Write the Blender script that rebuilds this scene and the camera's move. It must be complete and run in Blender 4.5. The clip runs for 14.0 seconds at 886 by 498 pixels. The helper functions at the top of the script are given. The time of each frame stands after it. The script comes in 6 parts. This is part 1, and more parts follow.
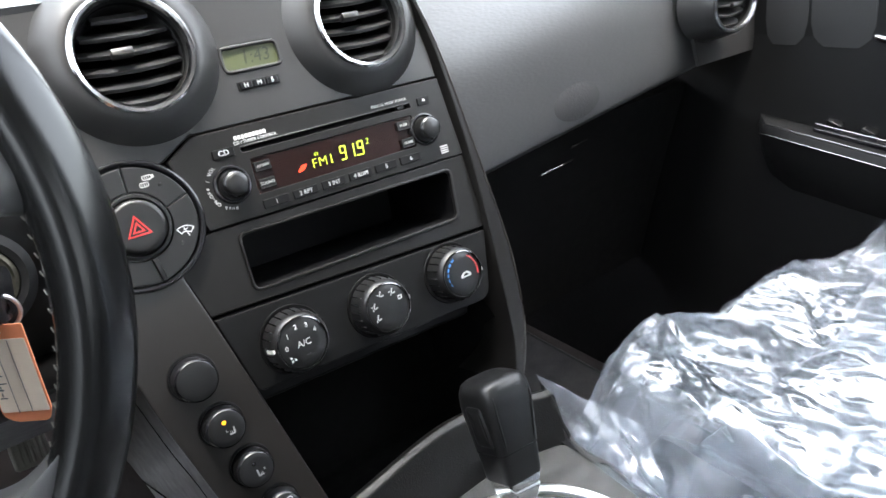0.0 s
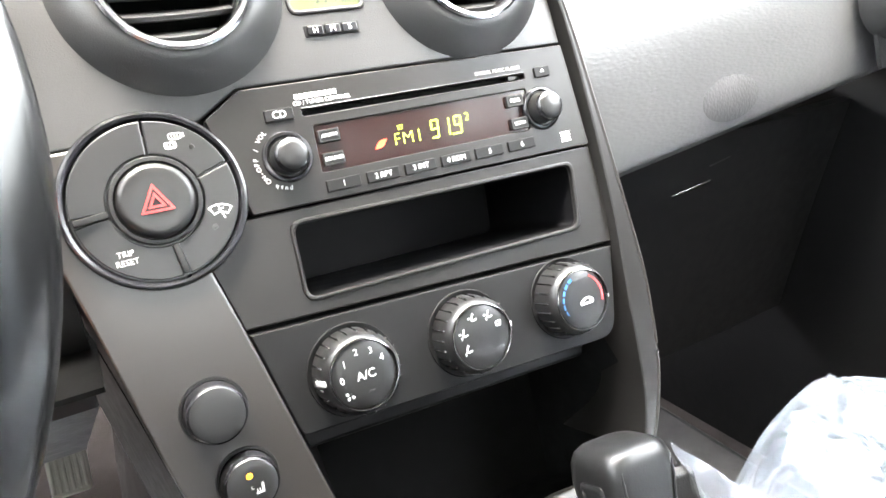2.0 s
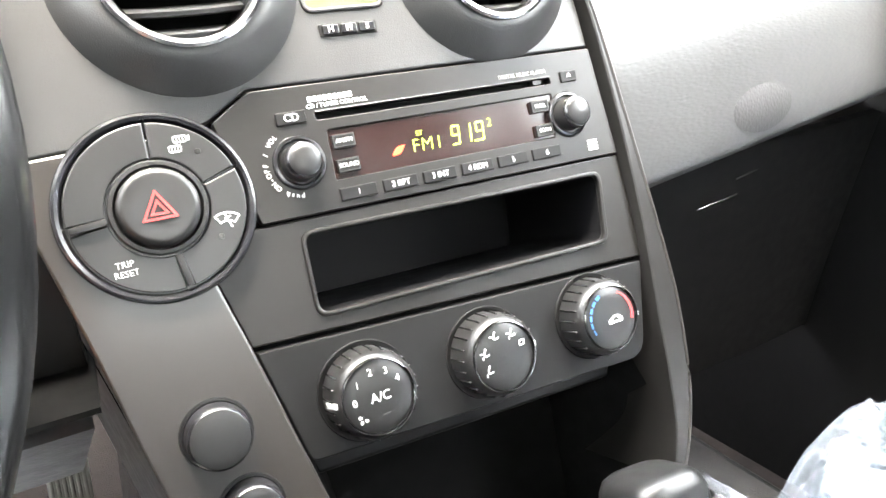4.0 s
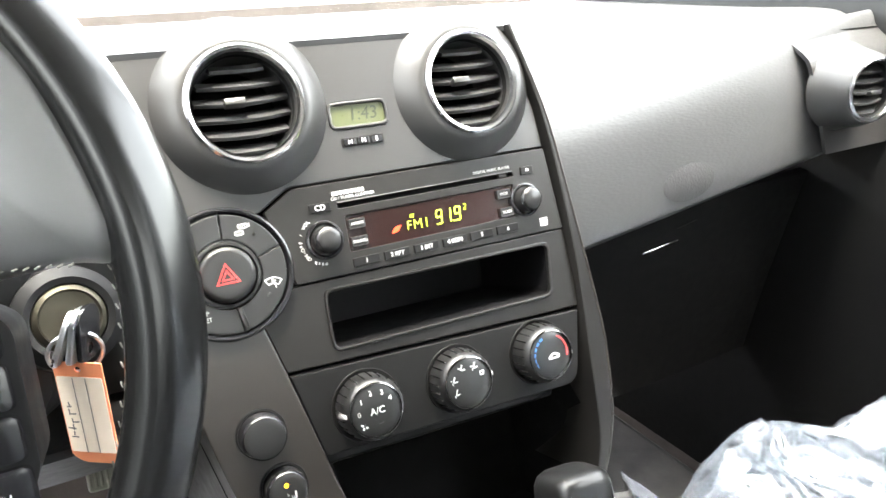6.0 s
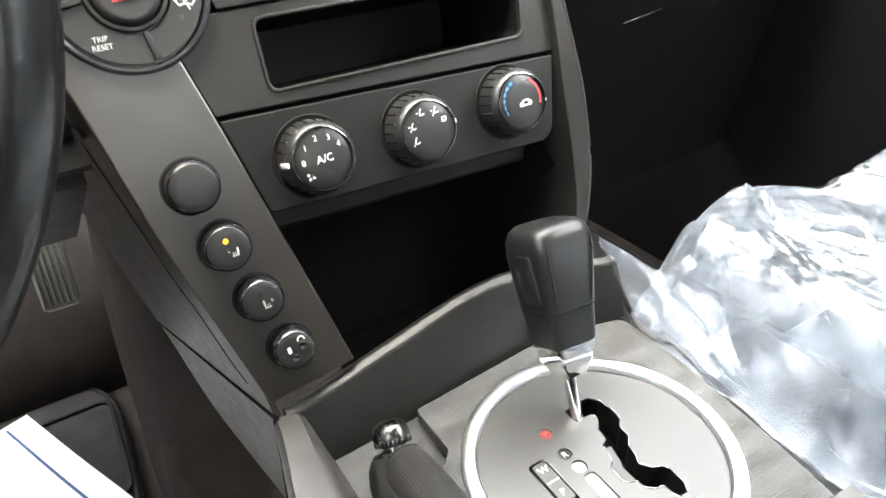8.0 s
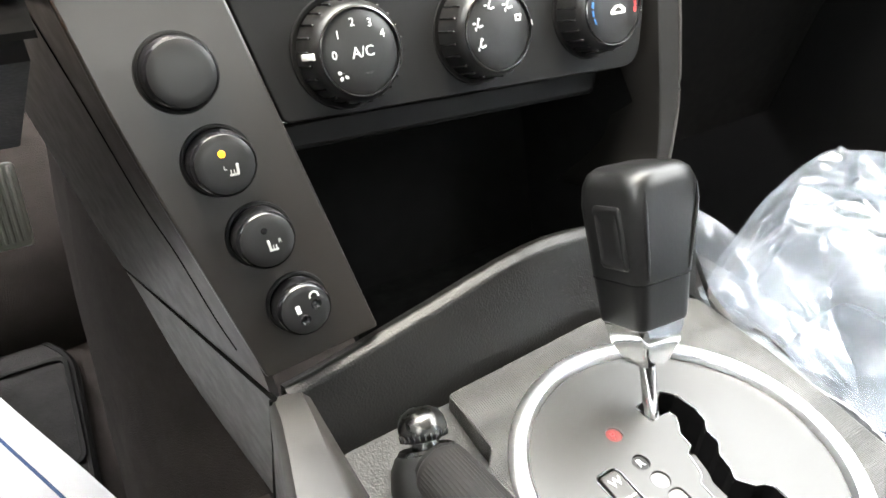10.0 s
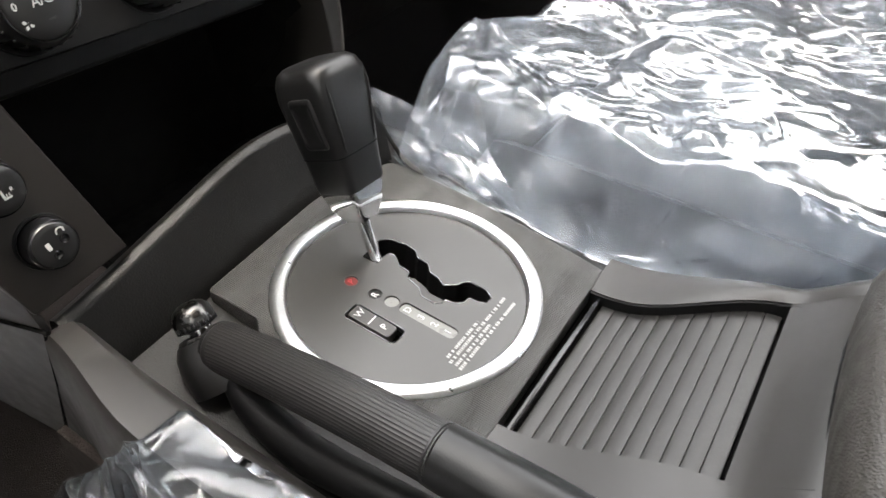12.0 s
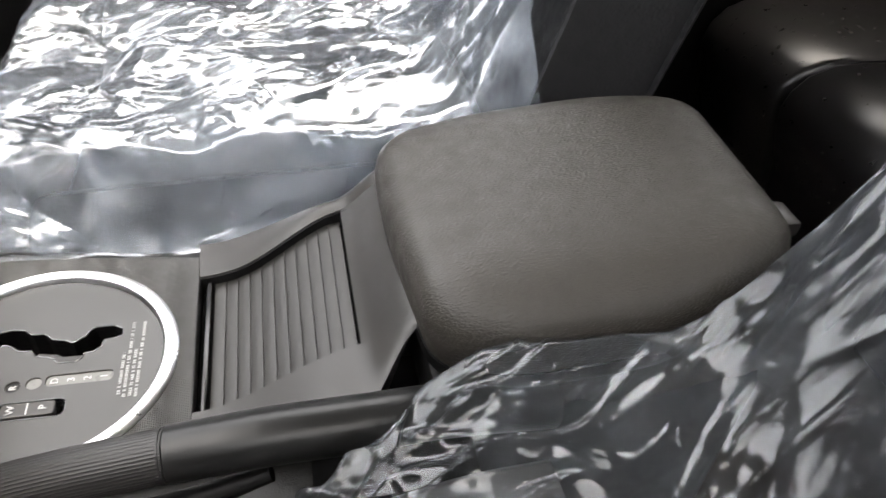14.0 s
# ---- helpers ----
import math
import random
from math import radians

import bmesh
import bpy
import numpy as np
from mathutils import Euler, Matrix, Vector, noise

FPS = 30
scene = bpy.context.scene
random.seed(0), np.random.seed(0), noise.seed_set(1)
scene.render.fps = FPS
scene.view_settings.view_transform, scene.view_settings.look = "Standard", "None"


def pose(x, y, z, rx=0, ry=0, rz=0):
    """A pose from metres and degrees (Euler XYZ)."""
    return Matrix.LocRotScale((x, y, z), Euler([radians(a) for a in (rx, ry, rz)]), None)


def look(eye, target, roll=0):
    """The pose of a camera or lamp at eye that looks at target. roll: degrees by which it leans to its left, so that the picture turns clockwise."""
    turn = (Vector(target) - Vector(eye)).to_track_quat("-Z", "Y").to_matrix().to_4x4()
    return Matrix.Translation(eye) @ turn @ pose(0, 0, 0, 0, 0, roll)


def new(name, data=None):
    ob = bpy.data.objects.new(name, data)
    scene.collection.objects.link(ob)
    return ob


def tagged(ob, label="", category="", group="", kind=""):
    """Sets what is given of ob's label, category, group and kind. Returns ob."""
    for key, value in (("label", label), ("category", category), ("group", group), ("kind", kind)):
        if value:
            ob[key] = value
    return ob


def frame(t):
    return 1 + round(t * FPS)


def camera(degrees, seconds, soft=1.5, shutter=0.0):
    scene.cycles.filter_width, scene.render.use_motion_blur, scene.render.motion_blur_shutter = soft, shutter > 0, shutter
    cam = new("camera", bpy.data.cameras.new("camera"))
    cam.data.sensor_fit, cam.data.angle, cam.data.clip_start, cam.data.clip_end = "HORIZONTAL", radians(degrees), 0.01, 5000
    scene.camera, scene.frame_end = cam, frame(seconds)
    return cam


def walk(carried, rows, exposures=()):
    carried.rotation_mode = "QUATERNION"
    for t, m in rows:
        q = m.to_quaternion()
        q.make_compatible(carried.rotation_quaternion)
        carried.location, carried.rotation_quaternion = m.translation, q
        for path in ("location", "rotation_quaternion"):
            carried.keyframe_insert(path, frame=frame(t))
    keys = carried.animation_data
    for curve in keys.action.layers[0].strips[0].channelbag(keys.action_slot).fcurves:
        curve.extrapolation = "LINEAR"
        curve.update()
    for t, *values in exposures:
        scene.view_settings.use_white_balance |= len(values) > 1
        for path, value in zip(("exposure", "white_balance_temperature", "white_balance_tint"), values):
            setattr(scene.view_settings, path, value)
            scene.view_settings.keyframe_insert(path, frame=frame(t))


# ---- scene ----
cam = camera(65.30, 14.0, soft=1.5, shutter=0.3)
# time, eye, yaw to the left, pitch up, lean to the right
PATH = [
    (0.0, -0.1842, 0.0053, 0.8777, -34.39, -24.27, 6.60),
    (0.5, -0.1555, 0.0506, 0.8455, -30.42, -22.31, 5.34),
    (1.0, -0.1312, 0.0856, 0.8371, -24.55, -21.54, 6.63),
    (1.5, -0.1250, 0.0847, 0.8228, -24.69, -20.69, 8.06),
    (2.0, -0.1369, 0.1060, 0.8072, -27.08, -19.61, 6.00),
    (2.2, -0.1352, 0.1129, 0.8056, -27.37, -18.76, 5.40),
    (4.3, -0.1316, 0.1280, 0.7991, -26.11, -18.28, 5.62),
    (4.5, -0.1358, 0.1199, 0.8082, -25.67, -18.21, 5.01),
    (5.0, -0.1485, 0.1041, 0.8295, -25.78, -17.67, 4.43),
    (5.5, -0.1728, 0.0612, 0.8742, -25.31, -19.04, 3.24),
    (6.0, -0.1719, 0.0277, 0.8805, -27.01, -19.10, 3.45),
    (6.5, -0.1661, 0.0100, 0.8676, -26.22, -20.67, 4.54),
    (7.0, -0.1647, 0.0155, 0.8336, -25.66, -25.06, 7.00),
    (7.5, -0.1626, 0.0249, 0.8201, -26.67, -29.59, 6.94),
    (7.7, -0.1573, 0.0338, 0.8090, -27.45, -30.70, 6.47),
    (9.8, -0.1548, 0.1315, 0.7205, -30.26, -31.97, 0.24),
    (10.0, -0.1549, 0.1375, 0.7248, -30.66, -33.39, 0.47),
    (10.5, -0.1663, 0.1327, 0.7215, -36.14, -35.38, -0.21),
    (11.0, -0.1740, 0.0960, 0.7303, -38.60, -36.51, -0.39),
    (11.5, -0.1940, 0.0887, 0.7463, -50.21, -38.10, -1.61),
    (12.0, -0.1976, 0.0815, 0.7591, -57.87, -41.01, -1.77),
    (12.5, -0.2140, 0.0803, 0.7881, -63.48, -43.48, 1.43),
    (13.0, -0.2301, 0.0916, 0.7919, -79.74, -46.00, 0.69),
    (13.5, -0.2437, 0.0905, 0.8081, -96.96, -46.29, -0.66),
    (14.0, -0.2721, 0.0785, 0.8214, -103.42, -42.45, -2.32),
]


def eye_pose(x, y, z, yaw, pitch, lean):
    a, b = radians(yaw), radians(pitch)
    way = Vector((-math.sin(a) * math.cos(b), math.cos(a) * math.cos(b), math.sin(b)))
    return look((x, y, z), Vector((x, y, z)) + way, -lean)

# daylight strengths and the camera's own brightening and darkening
SKY, SUN = 0.15, 0.6
EXPOSURES = [(0.0, 4.5, 6500, 10), (0.5, 4.95, 6600, 10), (1.0, 5.72, 6750, 10), (2.0, 6.4, 6950, 10), (5.0, 6.48, 7050, 9), (6.0, 5.72, 7050, 8), (6.5, 5.3, 7050, 8), (7.5, 5.58, 7150, 8), (11.0, 5.6, 7250, 8), (11.5, 5.0, 7250, 11), (12.2, 4.22, 7400, 12), (14.0, 4.12, 7450, 13)]

# == after path ==
walk(cam, [(t, eye_pose(*p)) for t, *p in PATH], EXPOSURES)

# ---- daylight ----
world = bpy.data.worlds.new("sky")
scene.world = world
world.use_nodes = True
wn = world.node_tree.nodes
sky = wn.new("ShaderNodeTexSky")
sky.sky_type, sky.sun_disc = "NISHITA", False
sky.sun_elevation, sky.sun_rotation = radians(73), radians(190)
sky.air_density, sky.dust_density, sky.ozone_density = 1.0, 4.0, 1.0
wn["Background"].inputs["Strength"].default_value = SKY
grey = wn.new("ShaderNodeHueSaturation")
grey.inputs["Saturation"].default_value = 0.35
world.node_tree.links.new(sky.outputs["Color"], grey.inputs["Color"])
world.node_tree.links.new(grey.outputs["Color"], wn["Background"].inputs["Color"])
sun = new("sun", bpy.data.lights.new("sun", "SUN"))
sun.data.energy, sun.data.angle, sun.data.color = SUN, radians(25), (1.0, 0.97, 0.93)
sun.matrix_world = look((-0.16, -0.58, 3.5), (0.0, 0.3, 0.5))


# ---- materials ----
def material(name, base, rough=0.5, metal=0.0, grain=0.0, scale=900.0, wear=0.15, patch=14.0, spec=0.5, kind="noise", stretch=(1, 1, 1), rough_var=0.12, coat=0.0):
    m = bpy.data.materials.new(name)
    m.use_nodes = True
    n, l = m.node_tree.nodes, m.node_tree.links
    b = n["Principled BSDF"]
    b.inputs["Metallic"].default_value = metal
    b.inputs["Specular IOR Level"].default_value = spec
    b.inputs["Coat Weight"].default_value = coat
    at = n.new("ShaderNodeTexCoord")
    big = n.new("ShaderNodeTexNoise")
    big.inputs["Scale"].default_value, big.inputs["Detail"].default_value = patch, 6
    l.new(at.outputs["Object"], big.inputs["Vector"])
    mix = n.new("ShaderNodeMix")
    mix.data_type = "RGBA"
    mix.inputs[6].default_value = (*[c * (1 - wear) for c in base], 1)
    mix.inputs[7].default_value = (*[min(1, c * (1 + wear)) for c in base], 1)
    l.new(big.outputs["Fac"], mix.inputs[0])
    l.new(mix.outputs[2], b.inputs["Base Color"])
    mid = n.new("ShaderNodeTexNoise")
    mid.inputs["Scale"].default_value, mid.inputs["Detail"].default_value = patch * 6, 4
    l.new(at.outputs["Object"], mid.inputs["Vector"])
    ramp = n.new("ShaderNodeMapRange")
    ramp.inputs["From Min"].default_value, ramp.inputs["From Max"].default_value = 0.3, 0.7
    ramp.inputs["To Min"].default_value, ramp.inputs["To Max"].default_value = max(0.02, rough - rough_var), min(1, rough + rough_var)
    l.new(mid.outputs["Fac"], ramp.inputs["Value"])
    l.new(ramp.outputs["Result"], b.inputs["Roughness"])
    if grain:
        mp = n.new("ShaderNodeMapping")
        mp.inputs["Scale"].default_value = stretch
        l.new(at.outputs["Object"], mp.inputs["Vector"])
        if kind == "cells":
            tex = n.new("ShaderNodeTexVoronoi")
            tex.feature = "SMOOTH_F1"
            out = tex.outputs["Distance"]
        elif kind == "weave":
            tex = n.new("ShaderNodeTexVoronoi")
            tex.feature = "F1"
            tex.inputs["Randomness"].default_value = 0.0
            out = tex.outputs["Distance"]
        else:
            tex = n.new("ShaderNodeTexNoise")
            tex.inputs["Detail"].default_value = 3
            out = tex.outputs["Fac"]
        tex.inputs["Scale"].default_value = scale
        l.new(mp.outputs["Vector"], tex.inputs["Vector"])
        bump = n.new("ShaderNodeBump")
        bump.inputs["Strength"].default_value, bump.inputs["Distance"].default_value = grain, 0.0006
        l.new(out, bump.inputs["Height"])
        l.new(bump.outputs["Normal"], b.inputs["Normal"])
    return m


def glow(name, colour, strength):
    m = bpy.data.materials.new(name)
    m.use_nodes = True
    b = m.node_tree.nodes["Principled BSDF"]
    b.inputs["Base Color"].default_value = (*colour, 1)
    b.inputs["Emission Color"].default_value = (*colour, 1)
    b.inputs["Emission Strength"].default_value = strength
    return m


FASCIA = material("grained fascia plastic", (0.023, 0.023, 0.023), 0.37, spec=0.38, grain=0.22, scale=1500, rough_var=0.05)
PANEL = material("satin panel plastic", (0.0095, 0.0091, 0.0087), 0.345, spec=0.24, grain=0.08, scale=2200, rough_var=0.04)
STRIP = material("satin switch strip", (0.0110, 0.0094, 0.0079), 0.32, spec=0.64, rough_var=0.02, wear=0.0)
BLACK = material("black moulded plastic", (0.0055, 0.0055, 0.0056), 0.46, spec=0.15, grain=0.08, scale=1800, rough_var=0.05)
KNOB = material("soft-touch black knob", (0.009, 0.009, 0.009), 0.345, spec=0.42, grain=0.05, scale=2500, rough_var=0.05)
SHINY = material("polished black plastic", (0.008, 0.008, 0.009), 0.20, rough_var=0.04)
# near-black base that puts the shade of recesses into the colour
VOID = material("near-black for shaded recesses and joints", (0.004, 0.004, 0.004), 0.85, spec=0.08)
CHROME = material("bright chrome", (0.78, 0.79, 0.80), 0.10, metal=1.0, wear=0.05, rough_var=0.05)
RINGS = material("satin metal bezel", (0.46, 0.46, 0.47), 0.20, metal=1.0, wear=0.05, rough_var=0.03)
RIMS = material("polished graphite rim", (0.17, 0.17, 0.17), 0.20, metal=1.0, wear=0.05, rough_var=0.04)
SATIN = material("satin silver trim", (0.66, 0.67, 0.68), 0.30, metal=1.0, wear=0.04, rough_var=0.03)
PAD = material("dash pad with leather grain", (0.037, 0.038, 0.039), 0.37, grain=0.22, scale=430, kind="cells", stretch=(0.45, 1, 1.4), wear=0.08, rough_var=0.05)
WRAP = material("polished wheel leather", (0.006, 0.006, 0.006), 0.23, spec=0.36, grain=0.0, scale=900, kind="cells", wear=0.05, rough_var=0.006)
# black leather with a lighter base colour that carries the sky's sheen
SPOKE = material("black spoke leather greyed for sheen", (0.075, 0.075, 0.075), 0.42, spec=0.7, grain=0.03, scale=700, kind="cells", wear=0.08, rough_var=0.012)
OVAL = material("dull grained plastic", (0.027, 0.027, 0.028), 0.48, spec=0.3, grain=0.3, scale=430, kind="cells", rough_var=0.05)
DULL = material("satin dark steel", (0.085, 0.083, 0.081), 0.28, metal=1.0, wear=0.08, rough_var=0.05)
BENCH = material("glossy rear bench leather", (0.015, 0.014, 0.0145), 0.30, spec=0.80, wear=0.12, rough_var=0.03)
KNURL = material("fluted grip rubber", (0.018, 0.017, 0.0165), 0.38, spec=0.45, grain=0.1, scale=1500, wear=0.1, rough_var=0.04)
# blacker than the panel, so the pocket's inner shade is in the colour
TROUGH = material("pocket lining blackened for shade", (0.004, 0.004, 0.0045), 0.50, spec=0.12, rough_var=0.04)
LEATHER = material("black leather", (0.009, 0.009, 0.009), 0.335, spec=0.36, grain=0.06, scale=900, kind="cells", wear=0.12, rough_var=0.04)
GRAIN = material("grained console plastic", (0.0085, 0.0084, 0.0081), 0.42, spec=0.34, grain=0.38, scale=950, kind="cells", wear=0.1, rough_var=0.06)
CONSOLE = material("grey console plastic", (0.027, 0.025, 0.023), 0.38, wear=0.1, rough_var=0.05)
WEAVE = material("fine woven-pattern plastic", (0.034, 0.033, 0.031), 0.40, grain=1.3, scale=760, kind="weave", wear=0.08)
GATE = material("smoked grey gate plate", (0.036, 0.035, 0.033), 0.33, wear=0.05, rough_var=0.03)
ARM = material("taupe armrest leather", (0.036, 0.032, 0.027), 0.47, grain=0.9, scale=1000, kind="cells", stretch=(1, 0.5, 1), wear=0.08)
TAMBOUR = material("brushed tambour slats", (0.025, 0.0238, 0.0222), 0.43, grain=0.25, scale=900, wear=0.12, patch=60, rough_var=0.06)
WINDOW = material("frosted indicator window", (0.17, 0.17, 0.16), 0.3)
CARPET = material("dark brown carpet", (0.034, 0.029, 0.027), 0.95, grain=2.6, scale=700, wear=0.45, patch=22, spec=0.1)
MAT = material("charcoal carpet mat", (0.036, 0.035, 0.035), 0.95, grain=2.6, scale=650, wear=0.5, patch=30, spec=0.1)
RUBBER = material("worn pedal rubber", (0.23, 0.225, 0.20), 0.7, grain=0.4, scale=500, wear=0.3)
PAPER = material("white paper mat", (0.82, 0.83, 0.84), 0.6, grain=0.15, scale=120, wear=0.03)
BLUE = material("blue printing ink", (0.03, 0.08, 0.22), 0.6)
WHITE = material("white printing", (0.55, 0.55, 0.54), 0.5, wear=0.05)
GREY = material("pale grey printing", (0.40, 0.40, 0.39), 0.5)
RED = material("red printing", (0.42, 0.030, 0.028), 0.4)
HOT = material("red scale paint", (0.40, 0.045, 0.045), 0.4)
COLD = material("blue scale paint", (0.025, 0.13, 0.34), 0.4)
ORANGE = material("orange tag card", (0.78, 0.27, 0.13), 0.6, wear=0.08)
TAG = material("cream tag paper", (0.76, 0.66, 0.55), 0.65, wear=0.06)
INK = material("pencil marks", (0.12, 0.11, 0.12), 0.6)
BRASS = material("dull brass lock barrel", (0.055, 0.05, 0.038), 0.45, metal=1.0, wear=0.3)
LCD = material("olive liquid crystal", (0.052, 0.060, 0.026), 0.35)
DIGIT = material("dark crystal segments", (0.012, 0.017, 0.008), 0.4)
SMOKE = material("smoked display window", (0.010, 0.0042, 0.0036), 0.16, rough_var=0.0)
SEAT = material("dark grey seat leather", (0.012, 0.012, 0.013), 0.6, spec=0.3, grain=0.5, scale=420, kind="cells")
LINER = material("pale roof lining", (0.13, 0.127, 0.12), 0.9, grain=0.4, scale=600, spec=0.1)
GROUND = material("pale concrete", (0.34, 0.33, 0.31), 0.9, grain=0.6, scale=60, wear=0.3, patch=2)
LIME = glow("lime segments", (0.58, 0.80, 0.04), 0.050)
EMBER = glow("orange-red indicator", (0.90, 0.045, 0.008), 0.026)
AMBER = glow("amber lamp", (1.0, 0.34, 0.012), 0.09)
PLAMP = glow("red position lamp", (0.13, 0.014, 0.012), 0.010)


def glass_material(name, clearness):
    m = bpy.data.materials.new(name)
    m.use_nodes = True
    n, l = m.node_tree.nodes, m.node_tree.links
    b, clear, mix = n["Principled BSDF"], n.new("ShaderNodeBsdfTransparent"), n.new("ShaderNodeMixShader")
    b.inputs["Base Color"].default_value, b.inputs["Roughness"].default_value = (0.9, 0.95, 0.93, 1), 0.02
    clear.inputs["Color"].default_value = (0.92 * clearness, 0.95 * clearness, 0.94 * clearness, 1)
    mix.inputs[0].default_value = 0.06
    l.new(clear.outputs[0], mix.inputs[1])
    l.new(b.outputs[0], mix.inputs[2])
    l.new(mix.outputs[0], n["Material Output"].inputs["Surface"])
    return m


def film_material(name, milk, tint, rough=0.10, gain=1.5):
    """Clear polythene: see-through and faintly milky, with a gloss that grows towards grazing angles."""
    m = bpy.data.materials.new(name)
    m.use_nodes = True
    n, l = m.node_tree.nodes, m.node_tree.links
    n.remove(n["Principled BSDF"])
    clear, cloud, gloss = n.new("ShaderNodeBsdfTransparent"), n.new("ShaderNodeBsdfDiffuse"), n.new("ShaderNodeBsdfGlossy")
    thin, whole = n.new("ShaderNodeMixShader"), n.new("ShaderNodeMixShader")
    clear.inputs["Color"].default_value = (0.93, 0.95, 0.97, 1)
    cloud.inputs["Color"].default_value = (*tint, 1)
    gloss.inputs["Color"].default_value = (0.97, 0.98, 1.0, 1)
    gloss.inputs["Roughness"].default_value = rough
    at = n.new("ShaderNodeTexCoord")
    patch = n.new("ShaderNodeTexNoise")
    patch.inputs["Scale"].default_value, patch.inputs["Detail"].default_value, patch.inputs["Distortion"].default_value = 14, 5, 1.2
    l.new(at.outputs["Object"], patch.inputs["Vector"])
    rng = n.new("ShaderNodeMapRange")
    rng.inputs["From Min"].default_value, rng.inputs["From Max"].default_value = 0.38, 0.64
    rng.inputs["To Min"].default_value, rng.inputs["To Max"].default_value = milk
    l.new(patch.outputs["Fac"], rng.inputs["Value"])
    edge = n.new("ShaderNodeFresnel")
    edge.inputs["IOR"].default_value = 1.5
    more = n.new("ShaderNodeMath")
    more.operation, more.use_clamp = "MULTIPLY", True
    more.inputs[1].default_value = gain
    l.new(edge.outputs["Fac"], more.inputs[0])
    l.new(rng.outputs["Result"], thin.inputs[0])
    l.new(clear.outputs[0], thin.inputs[1])
    l.new(cloud.outputs[0], thin.inputs[2])
    l.new(more.outputs[0], whole.inputs[0])
    l.new(thin.outputs[0], whole.inputs[1])
    l.new(gloss.outputs[0], whole.inputs[2])
    l.new(whole.outputs[0], n["Material Output"].inputs["Surface"])
    return m


GLASS = glass_material("window glass", 1.0)
TINT = glass_material("dark privacy glass", 0.38)
# unseen driver's window, dimmed to weaken the light from the left
SHADE = glass_material("driver window glass dimmed to cut light", 0.55)
FILM = film_material("clear polythene film", (0.06, 0.19), (0.50, 0.56, 0.63), 0.12, 0.22)
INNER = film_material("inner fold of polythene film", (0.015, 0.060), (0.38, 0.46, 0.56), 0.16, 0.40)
THIN = film_material("thin clear polythene film", (0.02, 0.08), (0.46, 0.51, 0.56), 0.12, 1.3)
FLAP = film_material("thin polythene flap", (0.10, 0.20), (0.46, 0.52, 0.60), 0.14, 1.8)


# ---- mesh helpers ----
def tidy(me, angle=38):
    me.shade_smooth()
    me.set_sharp_from_angle(angle=radians(angle))
    return me


def part(name, me, mat, parent=None, label=""):
    """Links a mesh (or bmesh) as one object under a thing or a part."""
    if isinstance(me, bmesh.types.BMesh):
        bm, me = me, bpy.data.meshes.new(name)
        bm.to_mesh(me)
        bm.free()
        tidy(me)
    me.materials.clear()
    me.materials.append(mat)
    ob = new(name, me)
    if parent is not None:
        ob.parent = parent
        ob.matrix_parent_inverse = parent.matrix_world.inverted()
    if label:
        tagged(ob, label)
    return ob


def thing(name, label, category, at=(0, 0, 0), group="", kind=""):
    ob = new(name)
    ob.location = at
    ob.matrix_world = Matrix.Translation(at)
    ob.empty_display_size = 0.02
    return tagged(ob, label, category, group, kind)


def flat(outlines, depth, m=Matrix(), bevel=0.0006, top=0.0):
    """A plate cut from flat outlines (the first is the rim, the rest are holes) with softened edges; its upper face lies at z = top."""
    cu = bpy.data.curves.new("cut", "CURVE")
    cu.dimensions, cu.fill_mode = "2D", "BOTH"
    cu.extrude, cu.bevel_depth, cu.bevel_resolution, cu.offset = max(0.00005, depth / 2 - bevel), bevel, 1, -bevel
    for pts in outlines:
        s = cu.splines.new("POLY")
        s.points.add(len(pts) - 1)
        for p, q in zip(s.points, pts):
            p.co = (q[0], q[1], 0, 1)
        s.use_cyclic_u = True
    ob = bpy.data.objects.new("cut", cu)
    scene.collection.objects.link(ob)
    bpy.context.view_layer.update()
    me = bpy.data.meshes.new_from_object(ob.evaluated_get(bpy.context.evaluated_depsgraph_get()))
    bpy.data.objects.remove(ob)
    bpy.data.curves.remove(cu)
    me.transform(m @ Matrix.Translation((0, 0, top - depth / 2)))
    return tidy(me, 30)


def letters(text, size, m=Matrix(), depth=0.0002, shear=0.0, spacing=1.0, thin=0.0):
    cu = bpy.data.curves.new("letters", "FONT")
    cu.body, cu.size, cu.extrude, cu.align_x, cu.align_y = text, size, depth, "CENTER", "CENTER"
    cu.resolution_u, cu.shear, cu.space_character, cu.offset = 3, shear, spacing, -thin * size
    ob = bpy.data.objects.new("letters", cu)
    scene.collection.objects.link(ob)
    bpy.context.view_layer.update()
    me = bpy.data.meshes.new_from_object(ob.evaluated_get(bpy.context.evaluated_depsgraph_get()))
    bpy.data.objects.remove(ob)
    bpy.data.curves.remove(cu)
    me.transform(m)
    return me


def fillet(pts, r, seg=5):
    """Rounds the corners of an outline."""
    out, n = [], len(pts)
    for i in range(n):
        a, b, c = (Vector((*pts[(i + k) % n], 0)) for k in (-1, 0, 1))
        rr = r[i] if isinstance(r, (list, tuple)) else r
        p, q = (a - b), (c - b)
        k = min(rr, p.length * 0.45, q.length * 0.45)
        if k < 1e-5:
            out.append((b.x, b.y))
            continue
        s, e = b + p.normalized() * k, b + q.normalized() * k
        for j in range(seg + 1):
            t = j / seg
            v = s * (1 - t) ** 2 + b * 2 * t * (1 - t) + e * t * t
            out.append((v.x, v.y))
    return out


def rect(x, y, w, h, r=0.001, seg=4):
    return fillet([(x - w / 2, y - h / 2), (x + w / 2, y - h / 2), (x + w / 2, y + h / 2), (x - w / 2, y + h / 2)], r, seg)


